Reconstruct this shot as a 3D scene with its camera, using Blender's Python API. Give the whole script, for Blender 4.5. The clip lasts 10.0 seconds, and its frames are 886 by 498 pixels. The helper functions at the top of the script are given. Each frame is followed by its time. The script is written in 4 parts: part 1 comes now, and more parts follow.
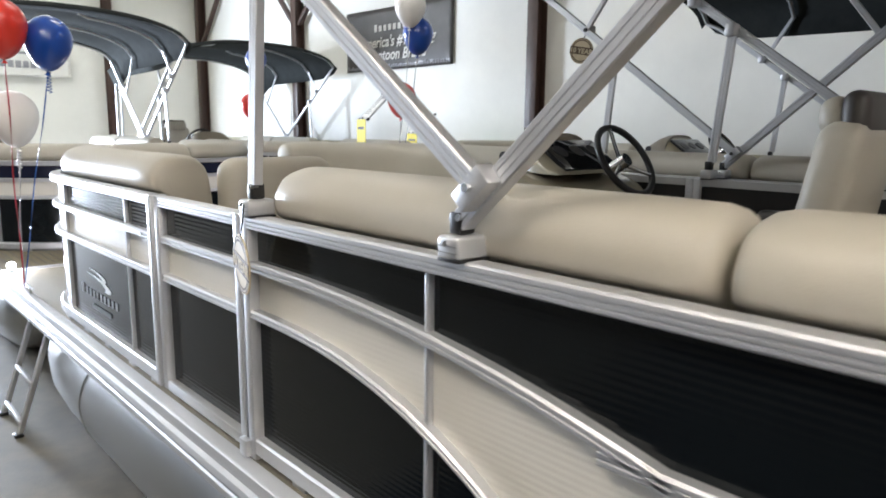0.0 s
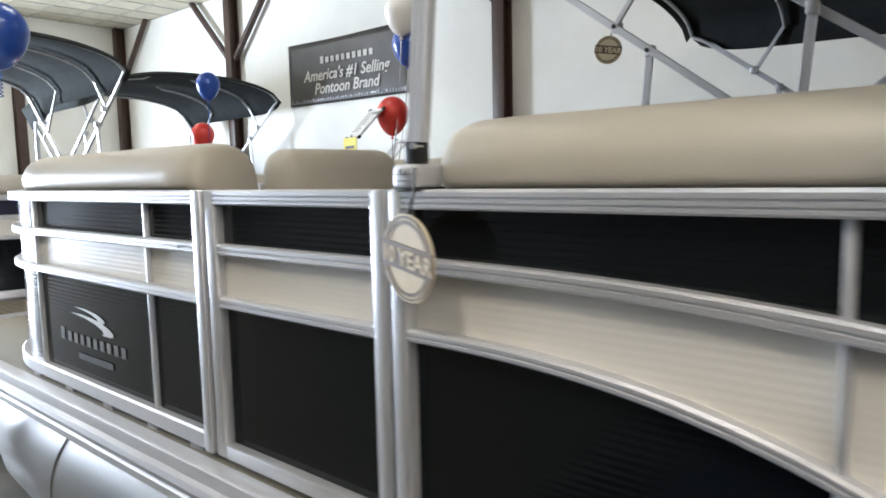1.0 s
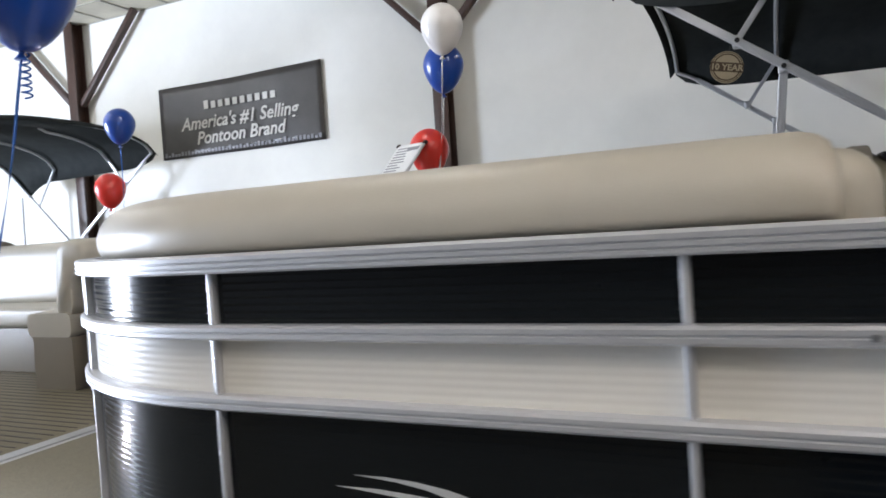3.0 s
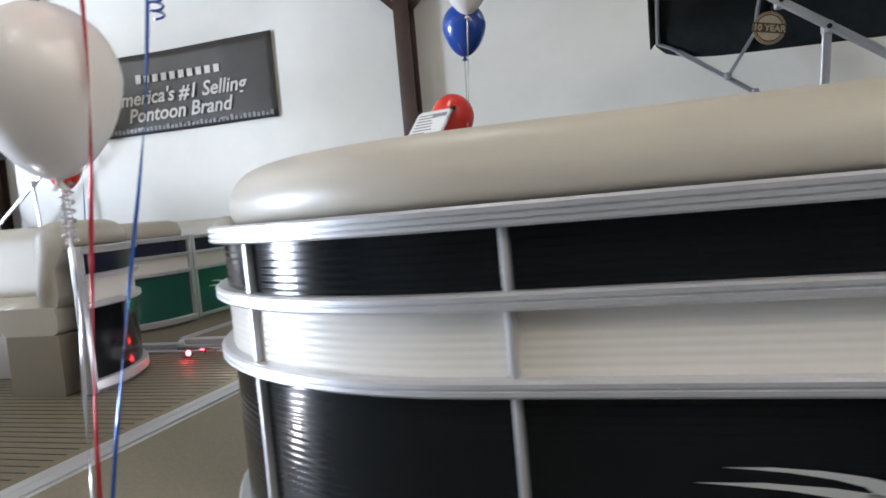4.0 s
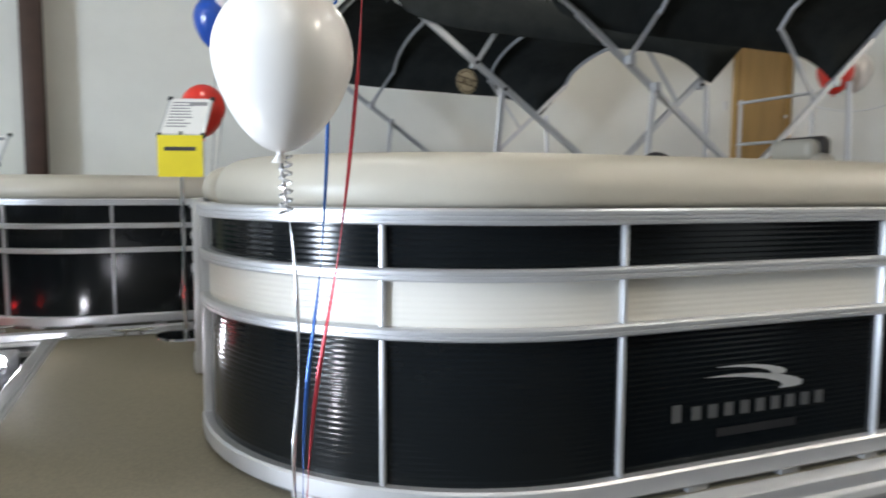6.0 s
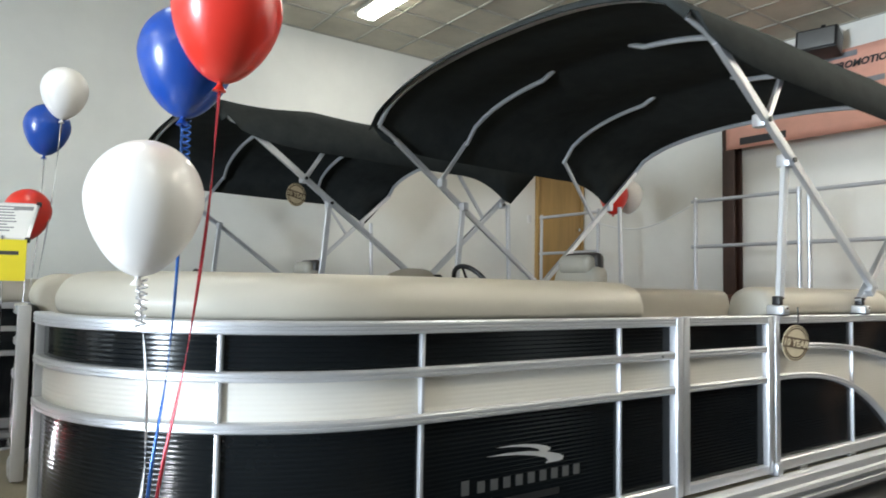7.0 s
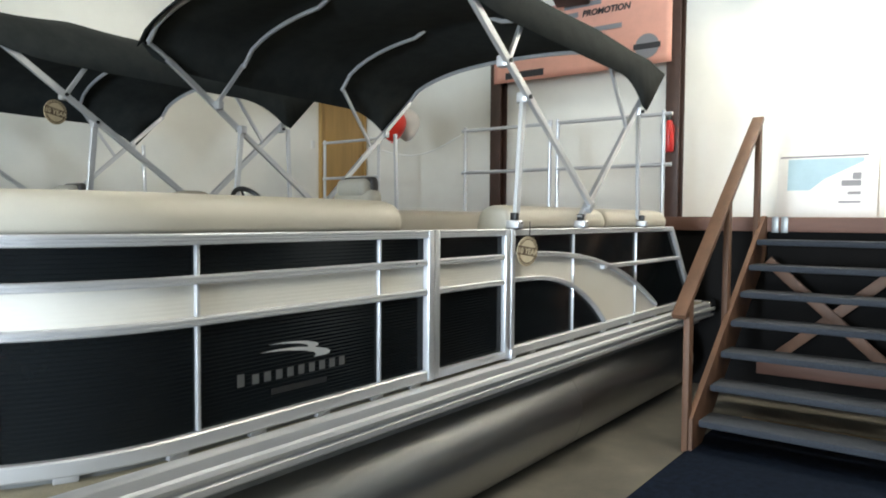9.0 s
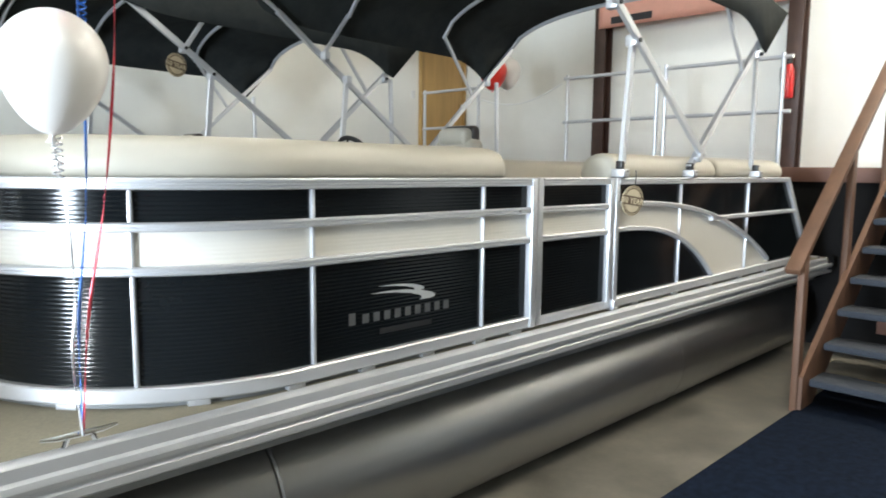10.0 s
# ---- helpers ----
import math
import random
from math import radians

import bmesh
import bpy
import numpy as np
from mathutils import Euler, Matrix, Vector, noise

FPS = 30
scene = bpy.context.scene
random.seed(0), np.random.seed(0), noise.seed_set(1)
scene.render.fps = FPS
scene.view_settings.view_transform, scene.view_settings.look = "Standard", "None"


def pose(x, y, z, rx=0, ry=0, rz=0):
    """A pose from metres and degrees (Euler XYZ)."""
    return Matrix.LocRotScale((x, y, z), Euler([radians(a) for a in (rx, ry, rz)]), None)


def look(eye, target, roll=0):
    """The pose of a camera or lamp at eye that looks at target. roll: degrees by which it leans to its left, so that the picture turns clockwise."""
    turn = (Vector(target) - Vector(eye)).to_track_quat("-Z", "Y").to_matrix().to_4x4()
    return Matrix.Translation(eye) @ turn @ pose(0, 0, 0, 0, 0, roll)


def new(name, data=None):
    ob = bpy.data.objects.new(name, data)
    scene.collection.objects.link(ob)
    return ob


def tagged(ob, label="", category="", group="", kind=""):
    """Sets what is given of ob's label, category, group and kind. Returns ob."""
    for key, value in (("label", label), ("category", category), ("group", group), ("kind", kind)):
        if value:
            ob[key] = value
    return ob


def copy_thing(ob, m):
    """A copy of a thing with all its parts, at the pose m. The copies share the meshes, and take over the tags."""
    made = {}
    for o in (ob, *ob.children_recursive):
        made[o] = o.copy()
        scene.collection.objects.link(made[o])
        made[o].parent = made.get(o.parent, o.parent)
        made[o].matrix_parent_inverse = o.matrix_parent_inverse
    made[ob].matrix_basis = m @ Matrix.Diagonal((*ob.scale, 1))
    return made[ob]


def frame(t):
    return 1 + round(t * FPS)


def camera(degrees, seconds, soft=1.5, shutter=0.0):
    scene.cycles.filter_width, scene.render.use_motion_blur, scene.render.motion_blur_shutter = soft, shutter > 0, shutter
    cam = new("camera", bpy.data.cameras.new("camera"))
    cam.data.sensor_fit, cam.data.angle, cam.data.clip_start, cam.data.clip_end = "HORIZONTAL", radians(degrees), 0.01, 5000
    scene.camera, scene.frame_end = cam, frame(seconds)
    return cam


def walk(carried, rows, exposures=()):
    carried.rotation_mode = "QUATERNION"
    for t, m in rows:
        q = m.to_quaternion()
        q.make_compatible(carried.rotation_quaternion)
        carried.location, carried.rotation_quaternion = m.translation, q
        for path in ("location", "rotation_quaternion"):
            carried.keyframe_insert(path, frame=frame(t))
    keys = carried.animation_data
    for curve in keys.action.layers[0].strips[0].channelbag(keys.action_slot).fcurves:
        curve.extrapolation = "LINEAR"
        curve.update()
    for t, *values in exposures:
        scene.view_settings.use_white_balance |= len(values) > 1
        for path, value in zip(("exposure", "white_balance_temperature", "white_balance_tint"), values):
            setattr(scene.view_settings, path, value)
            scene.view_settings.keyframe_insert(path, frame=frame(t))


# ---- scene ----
cam = camera(65.0, 10.0, 1.7, 0.35)
PATH = [
    (0, (4.83, -0.9, 1.846), (3.366, 0.42, 1.505), 0.6),
    (0.5, (4.468, -0.939, 1.677), (3.085, 0.487, 1.449), -0.5),
    (1, (3.964, -0.977, 1.626), (2.656, 0.521, 1.415), -1.2),
    (1.5, (3.451, -0.971, 1.63), (2.163, 0.553, 1.483), -2.4),
    (2, (2.987, -1.012, 1.637), (1.762, 0.565, 1.519), -3.6),
    (2.2, (2.819, -1.001, 1.628), (1.668, 0.631, 1.513), -3.5),
    (3.3, (1.796, -1.084, 1.626), (1.03, 0.762, 1.551), -4.2),
    (3.5, (1.68, -1.097, 1.622), (0.95, 0.761, 1.513), -4.5),
    (4, (1.247, -1.06, 1.605), (0.661, 0.848, 1.477), -5.1),
    (4.5, (0.877, -1.122, 1.594), (0.462, 0.83, 1.46), -3.5),
    (5, (0.556, -1.214, 1.61), (0.434, 0.777, 1.462), -1.8),
    (5.2, (0.442, -1.221, 1.603), (0.439, 0.772, 1.442), -1.4),
    (6.3, (-0.118, -1.498, 1.672), (0.869, 0.237, 1.549), 0.8),
    (6.5, (-0.154, -1.574, 1.688), (0.945, 0.096, 1.641), 1.0),
    (7, (-0.173, -1.758, 1.697), (0.987, -0.133, 1.812), 1.0),
    (7.5, (-0.182, -1.879, 1.702), (1.104, -0.354, 1.848), 1.2),
    (8, (-0.245, -1.976, 1.678), (1.258, -0.66, 1.759), 1.0),
    (8.5, (-0.299, -2.024, 1.661), (1.324, -0.854, 1.653), 0.4),
    (9, (-0.332, -2.05, 1.654), (1.259, -0.841, 1.567), 0.4),
    (9.5, (-0.358, -2.055, 1.637), (1.155, -0.759, 1.461), 0.3),
    (10, (-0.38, -2.045, 1.634), (1.023, -0.638, 1.407), 0.6),
]
EXPOSURES = [(0.0, 1.42, 6750, 16), (1.0, 1.36, 6750, 15), (2.1, 1.26, 6650, 19), (3.5, 1.17, 6680, 18), (5.2, 1.05, 6750, 16), (7.0, 1.27, 6830, 10), (8.5, 1.27, 6900, 8), (10.0, 1.68, 6800, 10)]
walk(cam, [(t, look(e, g, r)) for t, e, g, r in PATH], EXPOSURES)

# ---------------------------------------------------------------- world and lights
CEIL, EAST, WEST, NORTH, SOUTH = 4.87, 8.25, -11.35, 6.13, -8.0
W = 2.55          # beam of a boat at the fence

world = bpy.data.worlds.new("world")
scene.world = world
world.use_nodes = True
wn = world.node_tree.nodes
sky = wn.new("ShaderNodeTexSky")
sky.sky_type, sky.sun_disc = "NISHITA", False
sky.sun_elevation, sky.sun_rotation = radians(40), radians(200)
wn["Background"].inputs["Strength"].default_value = 0.12
world.node_tree.links.new(sky.outputs["Color"], wn["Background"].inputs["Color"])


def area_lamp(name, m, sx, sy, power, colour):
    d = bpy.data.lights.new(name, "AREA")
    d.shape, d.size, d.size_y, d.energy, d.color = "RECTANGLE", sx, sy, power, colour
    ob = new(name, d)
    ob.matrix_world = m
    return ob


# daylight through the glazed door in the west end
area_lamp("daylight_west", look((WEST + 0.05, -1.3, 1.6), (0, -1.0, 1.5)), 2.0, 2.9, 1150, (0.68, 0.83, 1.0))


# ---------------------------------------------------------------- materials
def mat(name, colour, rough=0.5, metal=0.0, grain=0.0, scale=8.0, bump=0.0, bscale=60.0, stretch=(1, 1, 1), coat=0.0,
        spec=0.5, island=0.0, emit=0.0, sheen=0.0, trans=0.0, rvar=0.0):
    m = bpy.data.materials.new(name)
    m.use_nodes = True
    nt = m.node_tree
    b = nt.nodes["Principled BSDF"]
    b.inputs["Roughness"].default_value = rough
    b.inputs["Metallic"].default_value = metal
    b.inputs["Specular IOR Level"].default_value = spec
    b.inputs["Coat Weight"].default_value = coat
    b.inputs["Coat Roughness"].default_value = 0.12
    b.inputs["Sheen Weight"].default_value = sheen
    b.inputs["Transmission Weight"].default_value = trans
    c = (*colour, 1.0)
    b.inputs["Base Color"].default_value = c
    if emit:
        b.inputs["Emission Color"].default_value = c
        b.inputs["Emission Strength"].default_value = emit
    if grain or bump or rvar:
        tc = nt.nodes.new("ShaderNodeTexCoord")
        mp = nt.nodes.new("ShaderNodeMapping")
        mp.inputs["Scale"].default_value = stretch
        nt.links.new(tc.outputs["Object"], mp.inputs["Vector"])
    if grain or rvar:
        n1 = nt.nodes.new("ShaderNodeTexNoise")
        n1.inputs["Scale"].default_value = scale
        n1.inputs["Detail"].default_value = 6
        n1.inputs["Roughness"].default_value = 0.65
        nt.links.new(mp.outputs["Vector"], n1.inputs["Vector"])
    if grain:
        r = nt.nodes.new("ShaderNodeValToRGB")
        r.color_ramp.elements[0].position, r.color_ramp.elements[1].position = 0.3, 0.72
        r.color_ramp.elements[0].color = (*[v * (1 - grain) for v in colour], 1)
        r.color_ramp.elements[1].color = (*[min(1, v * (1 + grain * 0.7)) for v in colour], 1)
        nt.links.new(n1.outputs["Fac"], r.inputs["Fac"])
        out = r.outputs["Color"]
        if island:
            g = nt.nodes.new("ShaderNodeNewGeometry")
            h = nt.nodes.new("ShaderNodeHueSaturation")
            ma = nt.nodes.new("ShaderNodeMapRange")
            ma.inputs["To Min"].default_value, ma.inputs["To Max"].default_value = 1 - island, 1 + island
            nt.links.new(g.outputs["Random Per Island"], ma.inputs["Value"])
            nt.links.new(ma.outputs["Result"], h.inputs["Value"])
            nt.links.new(out, h.inputs["Color"])
            out = h.outputs["Color"]
        nt.links.new(out, b.inputs["Base Color"])
    if rvar:
        mr = nt.nodes.new("ShaderNodeMapRange")
        mr.inputs["From Min"].default_value, mr.inputs["From Max"].default_value = 0.3, 0.7
        mr.inputs["To Min"].default_value, mr.inputs["To Max"].default_value = rough - rvar, rough + rvar
        nt.links.new(n1.outputs["Fac"], mr.inputs["Value"])
        nt.links.new(mr.outputs["Result"], b.inputs["Roughness"])
    if bump:
        n2 = nt.nodes.new("ShaderNodeTexNoise")
        n2.inputs["Scale"].default_value = bscale
        n2.inputs["Detail"].default_value = 4
        nt.links.new(mp.outputs["Vector"], n2.inputs["Vector"])
        bp = nt.nodes.new("ShaderNodeBump")
        bp.inputs["Strength"].default_value = bump
        bp.inputs["Distance"].default_value = 0.004
        nt.links.new(n2.outputs["Fac"], bp.inputs["Height"])
        nt.links.new(bp.outputs["Normal"], b.inputs["Normal"])
    return m


# Dark tone for unseen walls, chosen to keep reflections in the gloss panels black.
M_WALLD = mat("unseen_wall_dark", (0.10, 0.095, 0.09), 0.7, grain=0.1, scale=1.5)
M_WALL = mat("wall_paint", (0.86, 0.85, 0.80), 0.6, grain=0.05, scale=1.3, bump=0.08, bscale=30)
M_WAINSCOT = mat("tan_wall_paint", (0.44, 0.41, 0.30), 0.6, grain=0.08, scale=1.5, bump=0.08, bscale=30)
M_TILE = mat("ceiling_tile", (0.60, 0.555, 0.45), 0.9, grain=0.14, scale=2.5, bump=0.35, bscale=120, island=0.09)
M_TGRID = mat("ceiling_grid", (0.42, 0.40, 0.34), 0.5, grain=0.1)
M_STEEL = mat("brown_steel", (0.060, 0.030, 0.022), 0.45, grain=0.25, scale=6, bump=0.1)
M_CONC = mat("concrete", (0.150, 0.135, 0.108), 0.6, grain=0.5, scale=2.6, bump=0.2, bscale=45, rvar=0.15)
M_CARPET = mat("navy_carpet", (0.0065, 0.012, 0.026), 0.95, grain=0.5, scale=22, bump=0.9, bscale=260, spec=0.1)
M_ALU = mat("brushed_aluminium", (0.62, 0.63, 0.655), 0.40, 0.62, grain=0.02, scale=14, rvar=0.03)
M_TUBE = mat("pontoon_aluminium", (0.40, 0.40, 0.395), 0.34, 1.0, grain=0.05, scale=2, bump=0.006, bscale=30, stretch=(0.1, 1, 1), rvar=0.04)
M_CHROME = mat("chrome", (0.78, 0.79, 0.80), 0.12, 1.0, grain=0.03)
M_BLACKP = mat("black_gloss_panel", (0.0055, 0.0075, 0.0090), 0.14, grain=0.15, scale=2, rvar=0.02, spec=0.28)
M_WHITEP = mat("cream_panel", (0.74, 0.715, 0.66), 0.30, grain=0.02, scale=2, rvar=0.015)
M_GREENP = mat("green_panel", (0.010, 0.10, 0.075), 0.25, grain=0.15, scale=2)
M_NAVYP = mat("navy_panel", (0.010, 0.013, 0.035), 0.25, grain=0.15, scale=2)
M_VINYL = mat("stone_vinyl", (0.485, 0.453, 0.385), 0.42, grain=0.05, scale=4, bump=0.12, bscale=240, rvar=0.05)
M_GELCOAT = mat("beige_gelcoat", (0.36, 0.32, 0.235), 0.22, grain=0.04, scale=3, coat=0.4)
M_VINYLD = mat("dark_vinyl", (0.055, 0.048, 0.045), 0.45, grain=0.1, scale=4, bump=0.12, bscale=240)
M_VINYLM = mat("taupe_vinyl", (0.25, 0.215, 0.17), 0.45, grain=0.07, scale=4, bump=0.12, bscale=240)
M_CANVAS = mat("black_canvas", (0.036, 0.040, 0.040), 0.9, grain=0.2, scale=7, bump=0.3, bscale=420, spec=0.06)
M_DECK = mat("woven_deck_vinyl", (0.20, 0.175, 0.125), 0.65, grain=0.2, scale=110, bump=0.5, bscale=240)
M_TEAK = mat("teak_deck_vinyl", (0.21, 0.18, 0.125), 0.55, grain=0.18, scale=12, stretch=(1, 12, 1), bump=0.2, bscale=80)
M_DARK = mat("black_plastic", (0.012, 0.012, 0.013), 0.4, grain=0.15, scale=9)
M_SKIRT = mat("under_deck_metal", (0.26, 0.27, 0.275), 0.4, 0.5, grain=0.15, scale=3, rvar=0.1)
M_WOOD = mat("stained_wood", (0.125, 0.060, 0.033), 0.6, grain=0.32, scale=5, stretch=(1, 1, 0.12), bump=0.25, bscale=40)
M_FASCIA = mat("stained_board", (0.14, 0.062, 0.040), 0.6, grain=0.32, scale=5, stretch=(1, 0.12, 1), bump=0.25, bscale=40)
M_TREAD = mat("tread_carpet", (0.034, 0.040, 0.052), 0.95, grain=0.3, scale=70, bump=0.8, bscale=260)
M_CURTAIN = mat("black_skirting", (0.008, 0.0075, 0.0075), 0.95, grain=0.2, scale=4, spec=0.12)
M_DOOR = mat("oak_door", (0.42, 0.25, 0.085), 0.45, grain=0.2, scale=3, stretch=(3, 3, 0.25), bump=0.06)
M_BALW = mat("white_latex", (0.82, 0.80, 0.78), 0.30, grain=0.02, spec=0.6, coat=0.2)
M_BALR = mat("red_latex", (0.72, 0.035, 0.022), 0.30, grain=0.05, spec=0.6, coat=0.2)
M_BALB = mat("blue_latex", (0.006, 0.060, 0.34), 0.28, grain=0.05, spec=0.6, coat=0.2)
M_RIBW = mat("silver_ribbon", (0.72, 0.72, 0.74), 0.25, 0.6, grain=0.05)
M_RIBR = mat("red_ribbon", (0.55, 0.05, 0.07), 0.25, 0.3, grain=0.05)
M_RIBB = mat("blue_ribbon", (0.03, 0.12, 0.40), 0.25, 0.3, grain=0.05)
M_YELLOW = mat("yellow_card", (0.80, 0.66, 0.02), 0.6, grain=0.05)
M_PAPER = mat("white_paper", (0.78, 0.78, 0.77), 0.5, grain=0.03)
M_INK = mat("black_ink", (0.03, 0.03, 0.035), 0.6)
M_GREYINK = mat("grey_ink", (0.25, 0.25, 0.27), 0.6)
M_BANNER = mat("charcoal_banner", (0.055, 0.050, 0.048), 0.35, grain=0.35, scale=2.2, bump=0.3, bscale=4)
M_BANLET = mat("banner_print", (0.66, 0.64, 0.60), 0.45, grain=0.04)
M_BANW = mat("white_banner", (0.74, 0.73, 0.70), 0.45, grain=0.05, bump=0.2, bscale=4)
M_ORANGE = mat("salmon_banner", (0.80, 0.40, 0.31), 0.45, grain=0.10, scale=3, bump=0.3, bscale=4)
M_SILVERL = mat("silver_lettering", (0.72, 0.73, 0.74), 0.3, 0.5)
M_NAMEBAR = mat("dim_silver_print", (0.15, 0.152, 0.155), 0.3, 0.4, grain=0.05)
M_DIML = mat("dark_lettering", (0.020, 0.020, 0.022), 0.35)
M_TAG = mat("tan_card", (0.60, 0.50, 0.34), 0.6, grain=0.12, scale=20)
M_TAGD = mat("brown_print", (0.11, 0.07, 0.04), 0.6)
# Two strip strengths: the warm one serves only added fill, the other is dimmed.
M_LAMP = mat("fill_diffuser_warm", (1.0, 0.97, 0.87), 0.5, emit=34.0)
M_LAMPD = mat("lamp_diffuser_dim", (0.94, 0.99, 0.97), 0.5, emit=13.5)
M_NAV = mat("nav_light_white", (0.85, 0.90, 1.0), 0.3, emit=160.0)
M_NAVR = mat("nav_light_red", (1.0, 0.03, 0.04), 0.3, emit=35.0)
M_NAVG = mat("nav_light_green", (0.03, 1.0, 0.45), 0.3, emit=120.0)
M_PALEBLUE = mat("poster_blue", (0.36, 0.52, 0.60), 0.4, grain=0.05)
M_RED = mat("red_enamel", (0.50, 0.02, 0.02), 0.35, grain=0.05)
M_TINT = mat("tinted_acrylic", (0.012, 0.012, 0.014), 0.08, grain=0.05)
M_DAYGLOW = mat("daylight_glow", (0.86, 0.93, 1.0), 0.9, emit=1.6)


# ---------------------------------------------------------------- mesh helpers
def mesh_from(name, bm, material, smooth=True, sharp=35):
    bmesh.ops.recalc_face_normals(bm, faces=bm.faces)
    me = bpy.data.meshes.new(name)
    if smooth:
        lim = radians(sharp)
        for f in bm.faces:
            f.smooth = True
        for e in bm.edges:
            if len(e.link_faces) == 2 and e.calc_face_angle(0) > lim:
                e.smooth = False
    bm.to_mesh(me)
    bm.free()
    me.materials.append(material)
    return me


def part(name, bm, material, parent=None, label="", smooth=True, sharp=35):
    ob = new(name, mesh_from(name, bm, material, smooth, sharp))
    if parent:
        ob.parent = parent
    if label:
        ob["label"] = label
    return ob


def thing(name, label, category, m=None, group="", kind=""):
    ob = new(name)
    ob.empty_display_size = 0.1
    if m is not None:
        ob.matrix_world = m
    return tagged(ob, label, category, group, kind)


def box(x0, x1, y0, y1, z0, z1, bevel=0.004, bm=None, seg=2):
    own = bmesh.new()
    bmesh.ops.create_cube(own, size=1.0)
    for v in own.verts:
        v.co = Vector(((x0 + x1) / 2 + v.co.x * (x1 - x0), (y0 + y1) / 2 + v.co.y * (y1 - y0), (z0 + z1) / 2 + v.co.z * (z1 - z0)))
    if bevel > 0:
        bmesh.ops.bevel(own, geom=own.edges[:], offset=bevel, segments=seg, affect="EDGES", profile=0.5)
    if bm is None:
        return own
    return merge(bm, own)


def merge(bm, other):
    me = bpy.data.meshes.new("tmp")
    other.to_mesh(me)
    other.free()
    bm.from_mesh(me)
    bpy.data.meshes.remove(me)
    return bm


def bar(a, b, w, d, bevel=0.004, up=(0, 0, 1), bm=None):
    """A square bar from a to b, w wide and d deep."""
    a, b = Vector(a), Vector(b)
    own = box(-w / 2, w / 2, -d / 2, d / 2, 0, (b - a).length, bevel)
    z = (b - a).normalized()
    x = Vector(up).cross(z)
    if x.length < 1e-3:
        x = Vector((1, 0, 0)).cross(z)
    x.normalize()
    y = z.cross(x)
    r = Matrix((x, y, z)).transposed().to_4x4()
    bmesh.ops.transform(own, matrix=Matrix.Translation(a) @ r, verts=own.verts)
    return own if bm is None else merge(bm, own)


def strut(a, b, w, d, up=(0, 1, 0)):
    """An extruded square tube from a to b with two shallow grooves along its wide faces."""
    a, b = Vector(a), Vector(b)
    z = (b - a).normalized()
    x = Vector(up).cross(z).normalized()
    y = z.cross(x)
    h, k, c, g = w / 2, d / 2, 0.003, 0.0022
    half = [(h - c, -k), (h, -k + c), (h, k - c), (h - c, k), (w / 6 + 0.0016, k), (w / 6 + 0.0008, k - g), (w / 6 - 0.0008, k - g), (w / 6 - 0.0016, k)]
    half += [(-u, v) for u, v in half[4:8][::-1]]
    prof = half + [(-u, -v) for u, v in half]
    own = bmesh.new()
    rings = [[own.verts.new(p + x * u + y * v) for u, v in prof] for p in (a, b)]
    n = len(prof)
    for q in range(n):
        own.faces.new((rings[0][q], rings[0][(q + 1) % n], rings[1][(q + 1) % n], rings[1][q]))
    own.faces.new(rings[0][::-1])
    own.faces.new(rings[1])
    return own


def tube(pts, r, n=10, bm=None, caps=True, radii=None):
    own = bm if bm is not None else bmesh.new()
    pts = [Vector(p) for p in pts]
    rings, ref = [], None
    for i, p in enumerate(pts):
        d = (pts[min(i + 1, len(pts) - 1)] - pts[max(i - 1, 0)]).normalized()
        if ref is None:
            ref = Vector((0, 0, 1)) if abs(d.z) < 0.9 else Vector((1, 0, 0))
        u = (ref - d * ref.dot(d)).normalized()
        ref = u
        v = d.cross(u)
        rr = radii[i] if radii else r
        rings.append([own.verts.new(p + rr * (math.cos(a) * u + math.sin(a) * v)) for a in [2 * math.pi * k / n for k in range(n)]])
    for a, b in zip(rings, rings[1:]):
        for k in range(n):
            own.faces.new((a[k], a[(k + 1) % n], b[(k + 1) % n], b[k]))
    if caps:
        own.faces.new(rings[0][::-1])
        own.faces.new(rings[-1])
    return own


def smooth_line(pts, n=8):
    """Catmull-Rom through the points."""
    pts = [Vector(p) for p in pts]
    q = [2 * pts[0] - pts[1]] + pts + [2 * pts[-1] - pts[-2]]
    out = []
    for i in range(1, len(q) - 2):
        for k in range(n):
            t = k / n
            out.append(0.5 * ((2 * q[i]) + (q[i + 1] - q[i - 1]) * t + (2 * q[i - 1] - 5 * q[i] + 4 * q[i + 1] - q[i + 2]) * t * t
                              + (3 * q[i] - q[i - 1] - 3 * q[i + 1] + q[i + 2]) * t ** 3))
    out.append(pts[-1])
    return out


def sweep(path, profile, bm=None, z=None):
    """A closed profile of (outward, height) along a plan line of (x, y); outward is to the right of the line's direction."""
    own = bm if bm is not None else bmesh.new()
    rings = []
    for i, (x, y) in enumerate(path):
        a, b = path[max(i - 1, 0)], path[min(i + 1, len(path) - 1)]
        d = Vector((b[0] - a[0], b[1] - a[1])).normalized()
        o = Vector((d.y, -d.x))
        dz = z(x) if z else 0.0
        rings.append([own.verts.new((x + o.x * u, y + o.y * u, v + dz)) for u, v in profile])
    n = len(profile)
    for a, b in zip(rings, rings[1:]):
        for k in range(n):
            own.faces.new((a[k], a[(k + 1) % n], b[(k + 1) % n], b[k]))
    own.faces.new(rings[0][::-1])
    own.faces.new(rings[-1])
    return own


